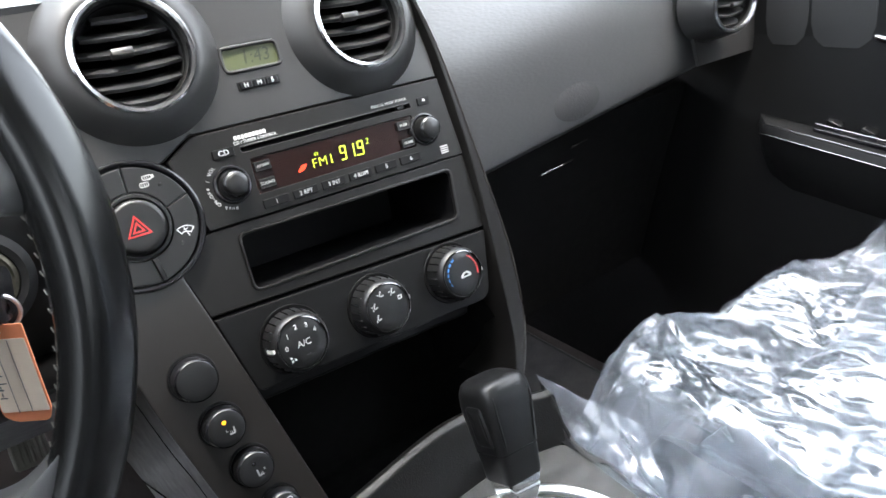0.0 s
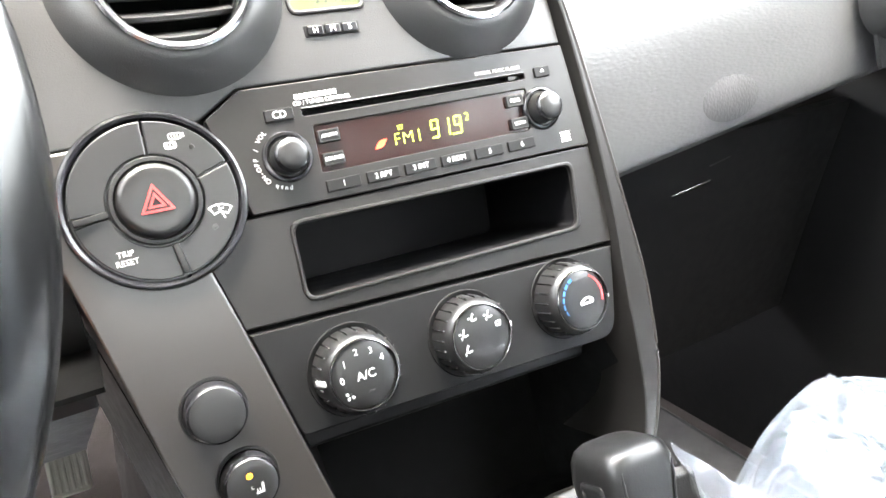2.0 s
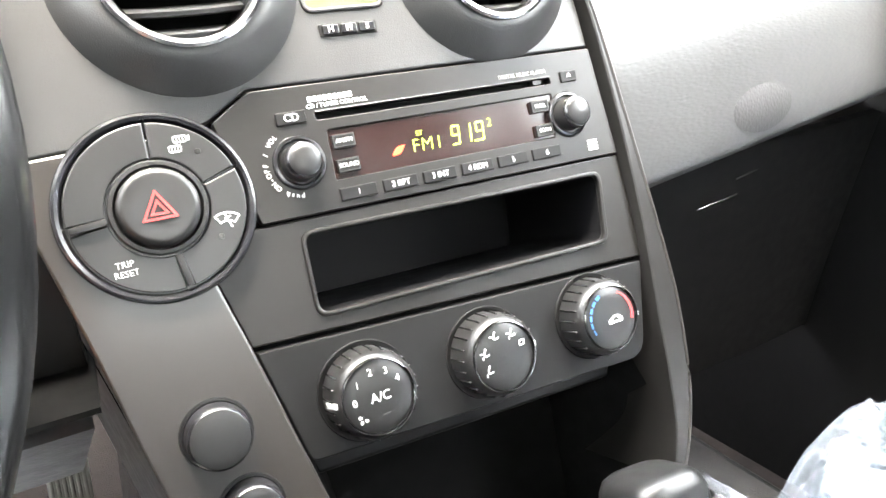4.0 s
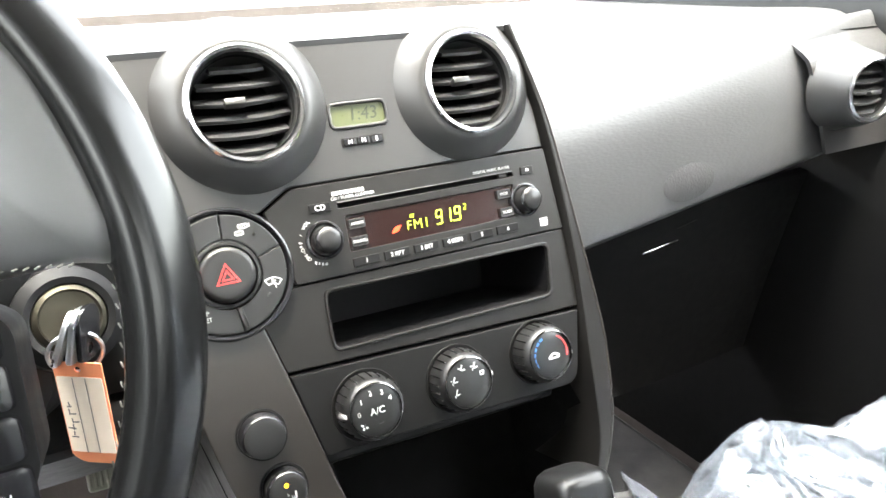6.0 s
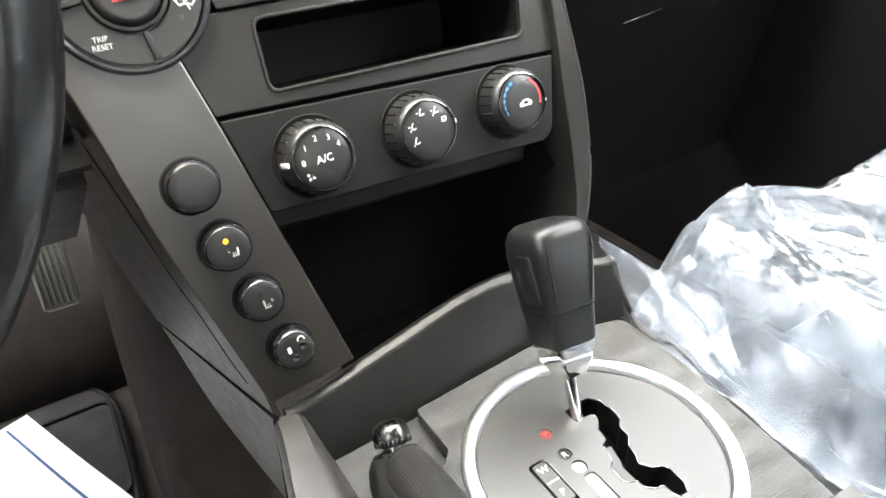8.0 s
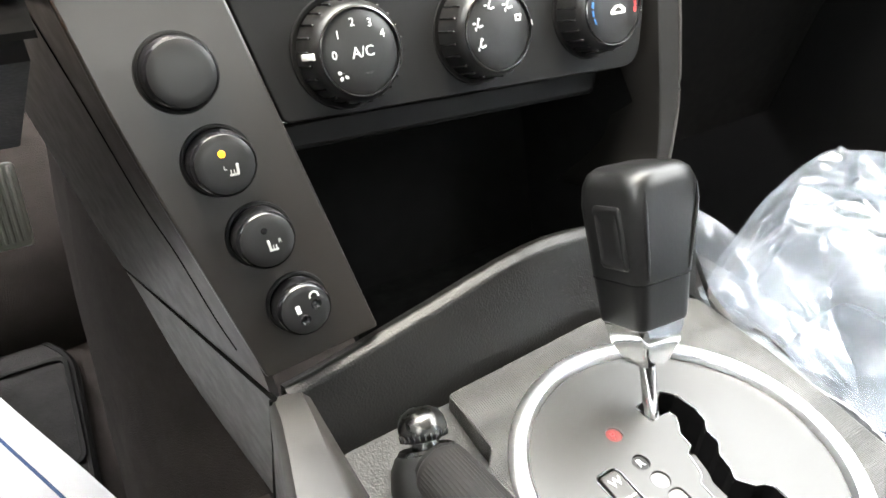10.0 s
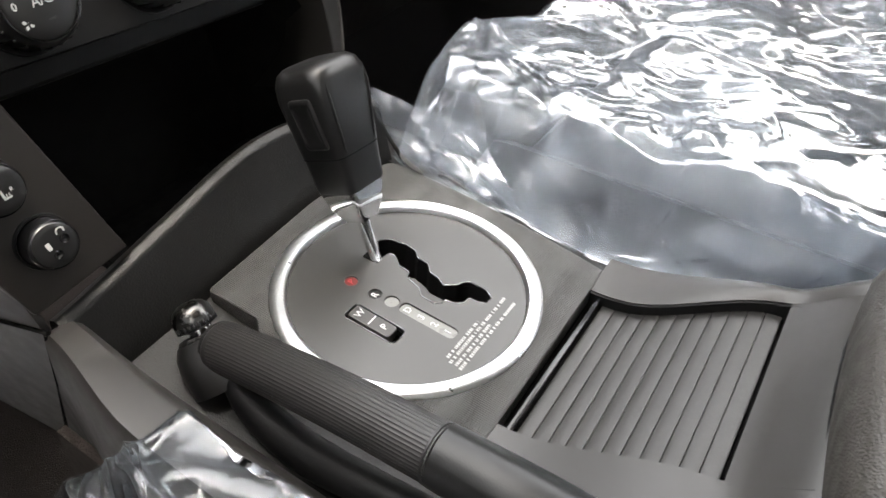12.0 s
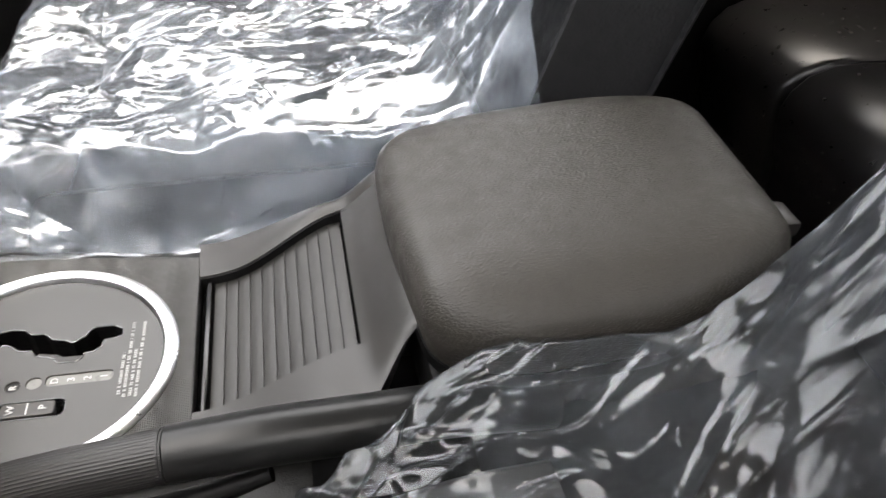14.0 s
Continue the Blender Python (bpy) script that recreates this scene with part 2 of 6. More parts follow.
def circle(x, y, r, n=48):
    return [(x + r * math.cos(2 * math.pi * k / n), y + r * math.sin(2 * math.pi * k / n)) for k in range(n)]


def sector(x, y, r0, r1, a0, a1, n=20):
    A = [radians(a0 + (a1 - a0) * k / n) for k in range(n + 1)]
    return [(x + r1 * math.cos(a), y + r1 * math.sin(a)) for a in A] + [(x + r0 * math.cos(a), y + r0 * math.sin(a)) for a in reversed(A)]


def lathe(profile, m=Matrix(), n=48):
    """Turns a profile of (radius, height) about z."""
    verts, faces = [], []
    for r, z in profile:
        verts += [(r * math.cos(2 * math.pi * k / n), r * math.sin(2 * math.pi * k / n), z) for k in range(n)]
    for j in range(len(profile) - 1):
        for k in range(n):
            a, b = j * n + k, j * n + (k + 1) % n
            faces.append((a, b, b + n, a + n))
    me = bpy.data.meshes.new("lathe")
    me.from_pydata(verts, [], faces)
    bm = bmesh.new()
    bm.from_mesh(me)
    bmesh.ops.remove_doubles(bm, verts=bm.verts, dist=1e-6)
    bmesh.ops.recalc_face_normals(bm, faces=bm.faces)
    bm.to_mesh(me)
    bm.free()
    me.transform(m)
    return tidy(me)


def loft(sections, m=Matrix(), closed=False, caps=True, angle=38):
    """Skins rings of equal count; closed joins the last ring to the first."""
    n = len(sections[0])
    verts = [tuple(p) for s in sections for p in s]
    faces, k = [], len(sections)
    for j in range(k if closed else k - 1):
        for i in range(n):
            a, b, c, d = j * n + i, j * n + (i + 1) % n, ((j + 1) % k) * n + (i + 1) % n, ((j + 1) % k) * n + i
            faces.append((a, b, c, d))
    if caps and not closed:
        faces += [tuple(range(n - 1, -1, -1)), tuple(range((k - 1) * n, k * n))]
    me = bpy.data.meshes.new("loft")
    me.from_pydata(verts, [], faces)
    bm = bmesh.new()
    bm.from_mesh(me)
    bmesh.ops.recalc_face_normals(bm, faces=bm.faces)
    bm.to_mesh(me)
    bm.free()
    me.transform(m)
    return tidy(me, angle)


def block(size, m=Matrix(), bevel=0.003, seg=2):
    bm = bmesh.new()
    bmesh.ops.create_cube(bm, size=1)
    bmesh.ops.scale(bm, vec=size, verts=bm.verts)
    if bevel:
        bmesh.ops.bevel(bm, geom=bm.edges[:], offset=bevel, segments=seg, affect="EDGES", profile=0.6)
    me = bpy.data.meshes.new("block")
    bm.to_mesh(me)
    bm.free()
    me.transform(m)
    return tidy(me, 50)


def tube(points, radius, n=10, m=Matrix(), closed=False):
    """A round bar along points; radius may vary."""
    P = [Vector(p) for p in points]
    rings, up = [], Vector((0.13, 0.27, 0.95))
    for i, p in enumerate(P):
        if closed:
            d = (P[(i + 1) % len(P)] - P[i - 1]).normalized()
        else:
            d = (P[min(i + 1, len(P) - 1)] - P[max(i - 1, 0)]).normalized()
        a = d.cross(up).normalized()
        b = d.cross(a)
        r = radius[i] if isinstance(radius, (list, tuple)) else radius
        rings.append([p + (a * math.cos(2 * math.pi * k / n) + b * math.sin(2 * math.pi * k / n)) * r for k in range(n)])
    return loft(rings, m, closed=closed)


def sheet(f, nu, nv, thick=0.0, angle=60):
    """A surface from f(u, v) with u, v in 0..1; thick gives it a back."""
    verts = [tuple(f(i / nu, j / nv)) for j in range(nv + 1) for i in range(nu + 1)]
    faces = [(j * (nu + 1) + i, j * (nu + 1) + i + 1, (j + 1) * (nu + 1) + i + 1, (j + 1) * (nu + 1) + i) for j in range(nv) for i in range(nu)]
    me = bpy.data.meshes.new("sheet")
    me.from_pydata(verts, [], faces)
    if thick:
        bm = bmesh.new()
        bm.from_mesh(me)
        bmesh.ops.recalc_face_normals(bm, faces=bm.faces)
        bmesh.ops.solidify(bm, geom=bm.faces[:], thickness=thick)
        bm.to_mesh(me)
        bm.free()
    return tidy(me, angle)


def joined(meshes):
    bm = bmesh.new()
    for me in meshes:
        bm.from_mesh(me)
    me = bpy.data.meshes.new("joined")
    bm.to_mesh(me)
    bm.free()
    for o in meshes:
        bpy.data.meshes.remove(o)
    return tidy(me)


def spline(pts, n):
    """Points along a smooth curve through pts."""
    P = [Vector(p) for p in pts]
    P = [P[0] * 2 - P[1]] + P + [P[-1] * 2 - P[-2]]
    out, k = [], len(P) - 3
    for j in range(n + 1):
        t = j / n * k
        i = min(int(t), k - 1)
        t -= i
        a, b, c, d = P[i:i + 4]
        out.append(0.5 * ((2 * b) + (c - a) * t + (2 * a - 5 * b + 4 * c - d) * t * t + (3 * b - a - 3 * c + d) * t ** 3))
    return out


def smooth(a, b, x):
    t = min(1, max(0, (x - a) / (b - a)))
    return t * t * (3 - 2 * t)


# The centre stack leans back; x is across, y up along its face, z out of it.
TILT = radians(15.73)
STACK = Matrix(((1, 0, 0, 0), (0, math.sin(TILT), -math.cos(TILT), 0.4328), (0, math.cos(TILT), math.sin(TILT), 0.6697), (0, 0, 0, 1)))
# The selector plate rises gently forwards; x is across, y ahead, z out of it.
RISE = radians(3.04)
PLATE = Matrix(((1, 0, 0, 0), (0, math.cos(RISE), -math.sin(RISE), 0), (0, math.sin(RISE), math.cos(RISE), 0.4348), (0, 0, 0, 1)))


def on(frame_, x, y, z=0.0, turn=0.0):
    return frame_ @ pose(x, y, z, 0, 0, turn)


# ---- cabin shell ----
def cabin():
    ground = sheet(lambda u, v: (-600 + 1200 * u, -600 + 1200 * v, -0.42), 1, 1)
    tagged(part("ground", ground, GROUND), "pale concrete ground outside the car", "ground", kind="structure")
    floor = sheet(lambda u, v: (-0.74 + 1.48 * u, -1.6 + 2.75 * v, 0.105 + 0.004 * noise.noise(Vector((u * 9, v * 14, 0)))), 40, 60, 0.02)
    tagged(part("floor", floor, CARPET), "dark brown carpeted car floor", "floor", kind="structure")
    fire = sheet(lambda u, v: (-0.74 + 1.48 * u, 1.02 + 0.30 * smooth(0, 0.7, v) + 0.03 * smooth(0.7, 1, v), 0.10 + 0.80 * v), 20, 20, 0.02)
    tagged(part("wall_front", fire, CARPET), "carpeted bulkhead behind the footwells", "wall", kind="structure")
    back = block((1.5, 0.05, 0.84), pose(0, -1.62, 0.52), 0.01)
    tagged(part("wall_rear", back, LINER), "plain trimmed tailgate lower panel", "wall", kind="structure")
    roof = sheet(lambda u, v: (-0.60 + 1.2 * u, -1.62 + 1.9 * v, 1.41 + 0.03 * math.sin(math.pi * u)), 12, 12, 0.03)
    tagged(part("ceiling", roof, LINER), "pale grey fabric roof lining", "ceiling", kind="structure")
    for side, word in ((-1, "driver"), (1, "passenger")):
        x = 0.690 * side
        lower = sheet(lambda u, v: (x + side * 0.03 * (1 - math.sin(math.pi * v)), -1.62 + 2.75 * u, 0.10 + 0.80 * v), 20, 12, 0.05)
        tagged(part("wall_left" if side < 0 else "wall_right", lower, BLACK), "black plastic door lining on the %s side" % word, "door lining", kind="structure")
        for name, a, b, w in (("trim", (0.68, 1.08, 0.89), (0.58, 0.26, 1.42), 0.035), ("trim", (0.70, -0.35, 0.88), (0.60, -0.40, 1.42), 0.05), ("trim", (0.70, -1.45, 0.88), (0.60, -1.55, 1.42), 0.07)):
            bar = tube([(a[0] * side, a[1], a[2]), ((a[0] + b[0]) / 2 * side, (a[1] + b[1]) / 2, (a[2] + b[2]) / 2 + 0.015), (b[0] * side, b[1], b[2])], w, 10)
            tagged(part(name, bar, LINER), "grey plastic window pillar trim", "pillar trim", kind="structure")
        for name, y0, y1, glass in (("window_1" if side > 0 else "window_3", -0.36, 0.86, GLASS), ("window_4" if side > 0 else "window_5", -1.50, -0.36, TINT)):
            pane = sheet(lambda u, v: (side * (0.705 - 0.10 * v), y0 + (y1 - y0 - (0.62 * v if y1 > 0 else 0)) * u, 0.89 + 0.53 * v), 4, 4)
            # the unseen driver's pane gets dimmed glass to hold back light
            glass = SHADE if name == "window_3" else glass
            ob = part(name, pane, glass)
            tagged(ob, "clear side window glass" if glass is GLASS else "side glass dimmed to hold back daylight", "window", kind="structure")
            ob.visible_shadow = glass is not GLASS
    rear = sheet(lambda u, v: ((-0.70 + 1.40 * u) * (1 - 0.14 * v), -1.60 + 0.02 * v, 0.92 + 0.50 * v), 4, 4)
    tagged(part("window_6", rear, TINT), "dark tinted rear window glass", "window", kind="structure")
    wind = sheet(lambda u, v: ((-0.70 + 1.40 * u) * (1 - 0.16 * v), 1.10 - 0.84 * v + 0.05 * math.sin(math.pi * u), 0.885 + 0.53 * v), 8, 8)
    ob = part("window_2", wind, GLASS)
    ob.visible_shadow = False
    tagged(ob, "clear raked windscreen glass", "windscreen", kind="structure")


cabin()


# ---- dashboard ----
def dash_profile(x, k):
    """Rear face and top of the dashboard beside the stack; k runs from the lower lip to the windscreen."""
    lip_y, lip_z = 0.474 + 0.09 * (x - 0.2), 0.676 + 0.075 * (x - 0.2)
    pts = [(lip_y + 0.10, lip_z - 0.012), (lip_y + 0.022, lip_z - 0.006), (lip_y + 0.004, lip_z), (lip_y, lip_z + 0.012), (lip_y + 0.002, lip_z + 0.05), (lip_y + 0.008, lip_z + 0.10),
           (lip_y + 0.022, lip_z + 0.140), (lip_y + 0.045, 0.846), (lip_y + 0.085, 0.856), (0.75, 0.862), (1.10, 0.884)]
    t = k * (len(pts) - 1)
    i = min(int(t), len(pts) - 2)
    t -= i
    a, b, c, d = (Vector(pts[min(max(i + j, 0), len(pts) - 1)]) for j in (-1, 0, 1, 2))
    p = 0.5 * ((2 * b) + (c - a) * t + (2 * a - 5 * b + 4 * c - d) * t * t + (3 * b - a - 3 * c + d) * t ** 3)
    return p.x, p.y


def dashboard():
    d = thing("dashboard", "dark grey soft dashboard with leather grain across the cabin", "dashboard", (0.4, 0.6, 0.7))
    def pad(u, v):
        x = 0.132 + 0.61 * u
        y, z = dash_profile(x, v)
        return (x, y, z)
    cushion = part("passenger_pad", sheet(pad, 110, 110, 0.004), PAD, d, "dark grey grained pad over the airbag")

    # oval disc in a darker colour that stands for a dimple's shade
    def dimple(u, v):
        a = 2 * math.pi * u
        x, zz = 0.327 + 0.036 * v * math.cos(a), 0.7125 + 0.0180 * v * math.sin(a)
        y, z = min((dash_profile(x, 0.18 + 0.42 * k / 260) for k in range(261)), key=lambda q: abs(q[1] - zz))
        return (x, y - 0.0005 - 0.0016 * (1 - v * v), zz)
    part("dimple_shade", sheet(dimple, 40, 6), OVAL, cushion, "darker oval for the shade in a dimple")

    def middle(u, v):
        x = -0.158 + 0.29 * u
        y0, z0 = 0.433 + 0.2045 * math.sin(TILT), 0.6697 + 0.2045 * math.cos(TILT)
        return (x, y0 - 0.002 + (1.10 - y0) * v, z0 + 0.006 * smooth(0, 0.08, v) + 0.012 * v)
    part("centre_top", sheet(middle, 16, 20, 0.004), PAD, d)

    def hood(u, v):
        x = -0.74 + 0.582 * u
        arch = math.sin(math.pi * min(1, max(0, (u - 0.12) / 0.82))) ** 0.6 if 0.12 < u < 0.94 else 0
        return (x, 0.47 + 0.63 * v, 0.862 + 0.02 * v + 0.075 * arch * (1 - smooth(0.15, 0.6, v)))
    part("driver_top", sheet(hood, 40, 16, 0.006), PAD, d, "hooded top over the dials")
    part("upper_knee_panel", sheet(lambda u, v: (-0.74 + 0.585 * u, 0.500 - 0.035 * math.sin(math.pi * v * 0.8), 0.652 + 0.210 * v), 10, 10, 0.01), FASCIA, d)
    part("knee_ledge", sheet(lambda u, v: (-0.74 + 0.588 * u, 0.444 + 0.075 * v, 0.651 + 0.005 * v), 10, 3, 0.003), BLACK, d, "dark ledge above the knee panel")
    part("lower_knee_panel", sheet(lambda u, v: (-0.74 + 0.565 * u + 0.018 * v, 0.540 - 0.080 * v, 0.583 + 0.064 * v), 10, 12, 0.012), OVAL, d, "grey lower knee panel")

    def shelf(u, v):
        x = 0.15 + 0.585 * u
        y, z = dash_profile(x, 0.0)
        return (x, y + 0.02 + 0.10 * v, z - 0.02 - 0.02 * v)
    part("lower_shelf", sheet(shelf, 10, 4, 0.01), BLACK, d)

    def glove(u, v):
        x = 0.17 + 0.55 * u
        return (x, 0.60 + 0.07 * v - 0.012 * math.sin(math.pi * u), 0.66 - 0.28 * v)
    box = part("glovebox_lid", sheet(glove, 16, 16, 0.012), BLACK, d, "black glovebox lid in shade")
    # bright metal tube shaped like the glint on the latch
    latch = [(0.368, 0.5850, 0.6035), (0.380, 0.5840, 0.6050), (0.408, 0.5835, 0.6080), (0.421, 0.5840, 0.6092)]
    part("latch", tube(latch, [0.0006, 0.0013, 0.0012, 0.0005], 8), RINGS, box, "pale glint of the glovebox latch")
    # second, fainter glint drawn as a thin tube
    latch2 = [(0.420, 0.5850, 0.6240), (0.450, 0.5845, 0.6290), (0.486, 0.5850, 0.6340)]
    part("glint_line", tube(latch2, 0.0012, 6), FASCIA, box)
    return d


dashboard()


def air_vent(at, label, frame_, radius=0.0365, depth=0.014, slats=6, tab_x=0.0, tab_slat=2, flare=0.022):
    v = thing("air_vent", label, "air vent", (frame_ @ Vector((*at, 0))), "round air vents")
    m = on(frame_, at[0], at[1])
    r = radius
    pod = lathe([(r + flare, -0.006), (r + flare * 0.80, 0.001), (r + flare * 0.48, depth * 0.55), (r + flare * 0.24, depth * 0.9), (r + 0.001, depth), (r - 0.004, depth - 0.001), (r - 0.006, depth - 0.012), (r - 0.007, depth - 0.05)], m, 64)
    part("housing", pod, FASCIA, v, "flared dark plastic housing")
    ring = lathe([(r + 0.0002, depth - 0.001), (r + 0.0002, depth + 0.0015), (r - 0.0012, depth + 0.0028), (r - 0.0032, depth + 0.0022), (r - 0.0044, depth - 0.001), (r + 0.0002, depth - 0.001)], m, 64)
    part("chrome_ring", ring, RINGS, v, "satin chrome bezel ring")
    # the duct's inner shade comes from the near-black colour
    part("duct", lathe([(0.0001, -0.045), (r - 0.006, -0.045), (r - 0.0055, depth - 0.004)], m, 40), VOID, v, "duct coloured near-black for its shade")
    inner = r - 0.0062
    gap = 2 * inner / slats
    for k in range(slats):
        y = -inner + gap * (k + 0.5)
        half = math.sqrt(max(1e-6, inner ** 2 - y ** 2)) * 0.985
        n, rows = 14, []
        for j in range(n + 1):
            x = -half + 2 * half * j / n
            bow = 0.0028 * (1 - (x / inner) ** 2)
            z = depth - 0.012 + 0.006 * (1 - (x / inner) ** 2)
            rows.append([Vector((x, y - bow + 0.0036, z - 0.005)), Vector((x, y - bow - 0.0008, z + 0.0016)), Vector((x, y - bow - 0.0026, z + 0.0006)), Vector((x, y - bow - 0.0024, z - 0.002)), Vector((x, y - bow + 0.004, z - 0.018)), Vector((x, y - bow + 0.0062, z - 0.018))])
        slat = part("slat", loft(rows, m), FASCIA, v)
        if k == tab_slat:
            part("tab", block((0.013, 0.0042, 0.007), m @ pose(tab_x, y - 0.0036, depth - 0.003, -18), 0.0009), KNOB, slat, "ribbed thumb tab")
    return v


# ---- centre stack ----
def centre_stack():
    s = thing("centre_stack", "dark grey plastic centre stack between two round vents", "centre stack", (0, 0.43, 0.66))
    VL, VR = (-0.0785, 0.1655), (0.0815, 0.1635)
    top = fillet([(-0.168, 0.094), (-0.088, 0.0975), (-0.0800, 0.0992), (-0.0600, 0.1112), (0.1412, 0.1102), (0.1395, 0.136), (0.1240, 0.2045), (-0.158, 0.2045)], [0.001, 0, 0, 0, 0.001, 0.03, 0.012, 0.012])
    lcd = rect(-0.0027, 0.1528, 0.0420, 0.0172, 0.005)
    part("upper_fascia", flat([top, circle(*VL, 0.040, 56), circle(*VR, 0.040, 56), lcd], 0.008, STACK, 0.0012), FASCIA, s)

    pocket = fillet([(-0.0508, -0.0003), (0.1262, -0.0035), (0.1302, 0.0368), (-0.0500, 0.0402)], 0.006)
    panel = fillet([(-0.0936, 0.0290), (-0.0845, -0.0065), (0.1492, -0.0178), (0.1500, 0.0000), (0.1468, 0.0445), (-0.0672, 0.0470), (-0.0770, 0.0465)], 0.001)
    part("pocket_panel", flat([panel, pocket], 0.006, STACK, 0.0007), PANEL, s)
    rim = flat([fillet([(-0.0520, -0.0016), (0.1276, -0.0050), (0.1316, 0.0380), (-0.0512, 0.0414)], 0.007), fillet([(-0.0498, 0.0008), (0.1250, -0.0022), (0.1290, 0.0356), (-0.0490, 0.0390)], 0.0055)], 0.004, STACK, 0.0009, 0.0016)
    part("pocket_rim", rim, PANEL, s, "polished raised pocket edge")
    deep = [[(x, y, 0.0) for x, y in pocket]] + [[(x * 0.97 + 0.001, (y - 0.018) * 0.92 + 0.018, z) for x, y in pocket] for z in (-0.03, -0.105)]
    # pocket walls and back carry the shade as a near-black colour
    part("pocket_liner", loft([[Vector(p) for p in ring] for ring in deep], STACK, caps=False), TROUGH, s, "open empty storage slot with shade coloured into its lining")
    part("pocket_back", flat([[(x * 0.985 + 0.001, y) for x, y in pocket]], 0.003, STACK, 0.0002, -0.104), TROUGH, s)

    hull = [(-0.160, 0.090), (-0.142, 0.006), (-0.131, -0.056), (-0.100, -0.174), (-0.052, -0.172), (-0.072, -0.066), (0.134, -0.076), (0.150, -0.020), (0.150, 0.040), (0.141, 0.120), (0.122, 0.202), (-0.156, 0.202)]
    part("backing_plate", flat([hull, circle(*VL, 0.041, 40), circle(*VR, 0.041, 40), lcd, [(x * 1.03 - 0.001, (y - 0.018) * 1.06 + 0.018) for x, y in pocket]], 0.003, STACK, 0.0002, -0.0088), VOID, s, "black backing behind the panel joints")
    climate = fillet([(-0.0835, -0.0092), (-0.0705, -0.0672), (0.1360, -0.0768), (0.1475, -0.0205)], [0.001, 0.004, 0.012, 0.001])
    part("climate_panel", flat([climate], 0.008, STACK, 0.0009, 0.0015), BLACK, s, "black lower panel carrying three dials")

    strip = fillet([(-0.166, 0.0935), (-0.1475, 0.006), (-0.1365, -0.0555), (-0.1054, -0.1790), (-0.0470, -0.1735), (-0.0852, -0.0060), (-0.0940, 0.0290), (-0.0990, 0.0400), (-0.0990, 0.0960)], [0.001, 0.02, 0.02, 0.003, 0.002, 0.01, 0.002, 0.004, 0.001])
    part("switch_strip", flat([strip], 0.010, STACK, 0.0014, 0.0030), STRIP, s, "satin grey strip of round switches")

    # rail down the passenger side
    outer = spline([(0.1265, 0.2040, 0), (0.1445, 0.1400, 0), (0.1545, 0.0680, 0), (0.1645, -0.0250, 0), (0.1655, -0.0600, 0), (0.1625, -0.1000, 0), (0.1540, -0.1320, 0), (0.1420, -0.1580, 0)], 40)
    inner = spline([(0.1240, 0.2040, 0), (0.1405, 0.1400, 0), (0.1480, 0.0680, 0), (0.1500, 0.0000, 0), (0.1480, -0.0550, 0), (0.1470, -0.0900, 0), (0.1440, -0.1250, 0), (0.1350, -0.1560, 0)], 40)
    rail = [(p.x, p.y) for p in outer] + [(p.x, p.y) for p in reversed(inner)]
    part("side_rail", flat([rail], 0.090, STACK, 0.0016, 0.0065), PANEL, s, "curved dark rail on the passenger side")
    edge = [STACK @ Vector((p.x - 0.0006, p.y, 0.0062)) for p in outer]
    part("rail_edge", tube(edge, 0.0012, 6), STRIP, s)

    # open bin below the dials
    mouth = [(-0.068, -0.070), (0.138, -0.079), (0.150, -0.110), (0.148, -0.200), (-0.050, -0.200)]
    back = [(-0.045, -0.090), (0.125, -0.092), (0.130, -0.112), (0.128, -0.200), (-0.035, -0.200)]
    ring = lambda pts, z: [Vector((x, y, z)) for x, y in pts]
    # bin walls and back coloured near-black for the shade inside
    part("bin_liner", loft([ring(mouth, -0.015), ring(back, -0.11)], STACK, caps=False), VOID, s, "open storage bin with its shade coloured in black")
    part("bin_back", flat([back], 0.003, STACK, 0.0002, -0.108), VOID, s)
    part("bin_lip", flat([fillet([(-0.0690, -0.0700), (-0.0640, -0.0850), (0.1300, -0.0930), (0.1360, -0.0780)], 0.003)], 0.010, STACK, 0.0025, -0.030), BLACK, s)

    # side wall towards the driver's footwell, nearly upright and running forwards
    edge_l = [(-0.166, 0.0935), (-0.1475, 0.006), (-0.1365, -0.0555), (-0.1215, -0.1150), (-0.1054, -0.1790)]
    front = [STACK @ Vector((x + 0.002, y, 0.0005)) for x, y in edge_l] + [Vector((-0.1035, 0.400, 0.430)), Vector((-0.1000, 0.446, 0.330))]
    far = [Vector((-0.190, 0.640, 0.757)), Vector((-0.184, 0.690, 0.650)), Vector((-0.172, 0.690, 0.560)), Vector((-0.156, 0.640, 0.480)), Vector((-0.142, 0.593, 0.435)), Vector((-0.125, 0.553, 0.368)), Vector((-0.1005, 0.456, 0.326))]
    F, B = spline(front, 36), spline(far, 36)
    side = lambda y, z: -0.143 - (0.197 * (y - 0.597) + 0.112 * (z - 0.442)) / 0.974 - 0.0145 * max(0, (z - 0.49) / 0.27) ** 2

    def wall(u, v):
        p = F[round(v * 36)].lerp(B[round(v * 36)], u)
        return (side(p.y, p.z), p.y, p.z)
    part("side_panel", sheet(wall, 10, 36, -0.004), CONSOLE, s, "grey side panel beside the footwell")
    line = lambda a, b, n: [(a[0] + (b[0] - a[0]) * k / n, a[1] + (b[1] - a[1]) * k / n) for k in range(n + 1)]
    split = [Vector((side(y, z) - 0.0005, y, z)) for y, z in line((0.600, 0.445), (0.379, 0.487), 10)]
    part("panel_seam", tube(split, [0.0006 + 0.0009 * k / 10 for k in range(11)], 6), VOID, s, "dark joint between the two side panels")
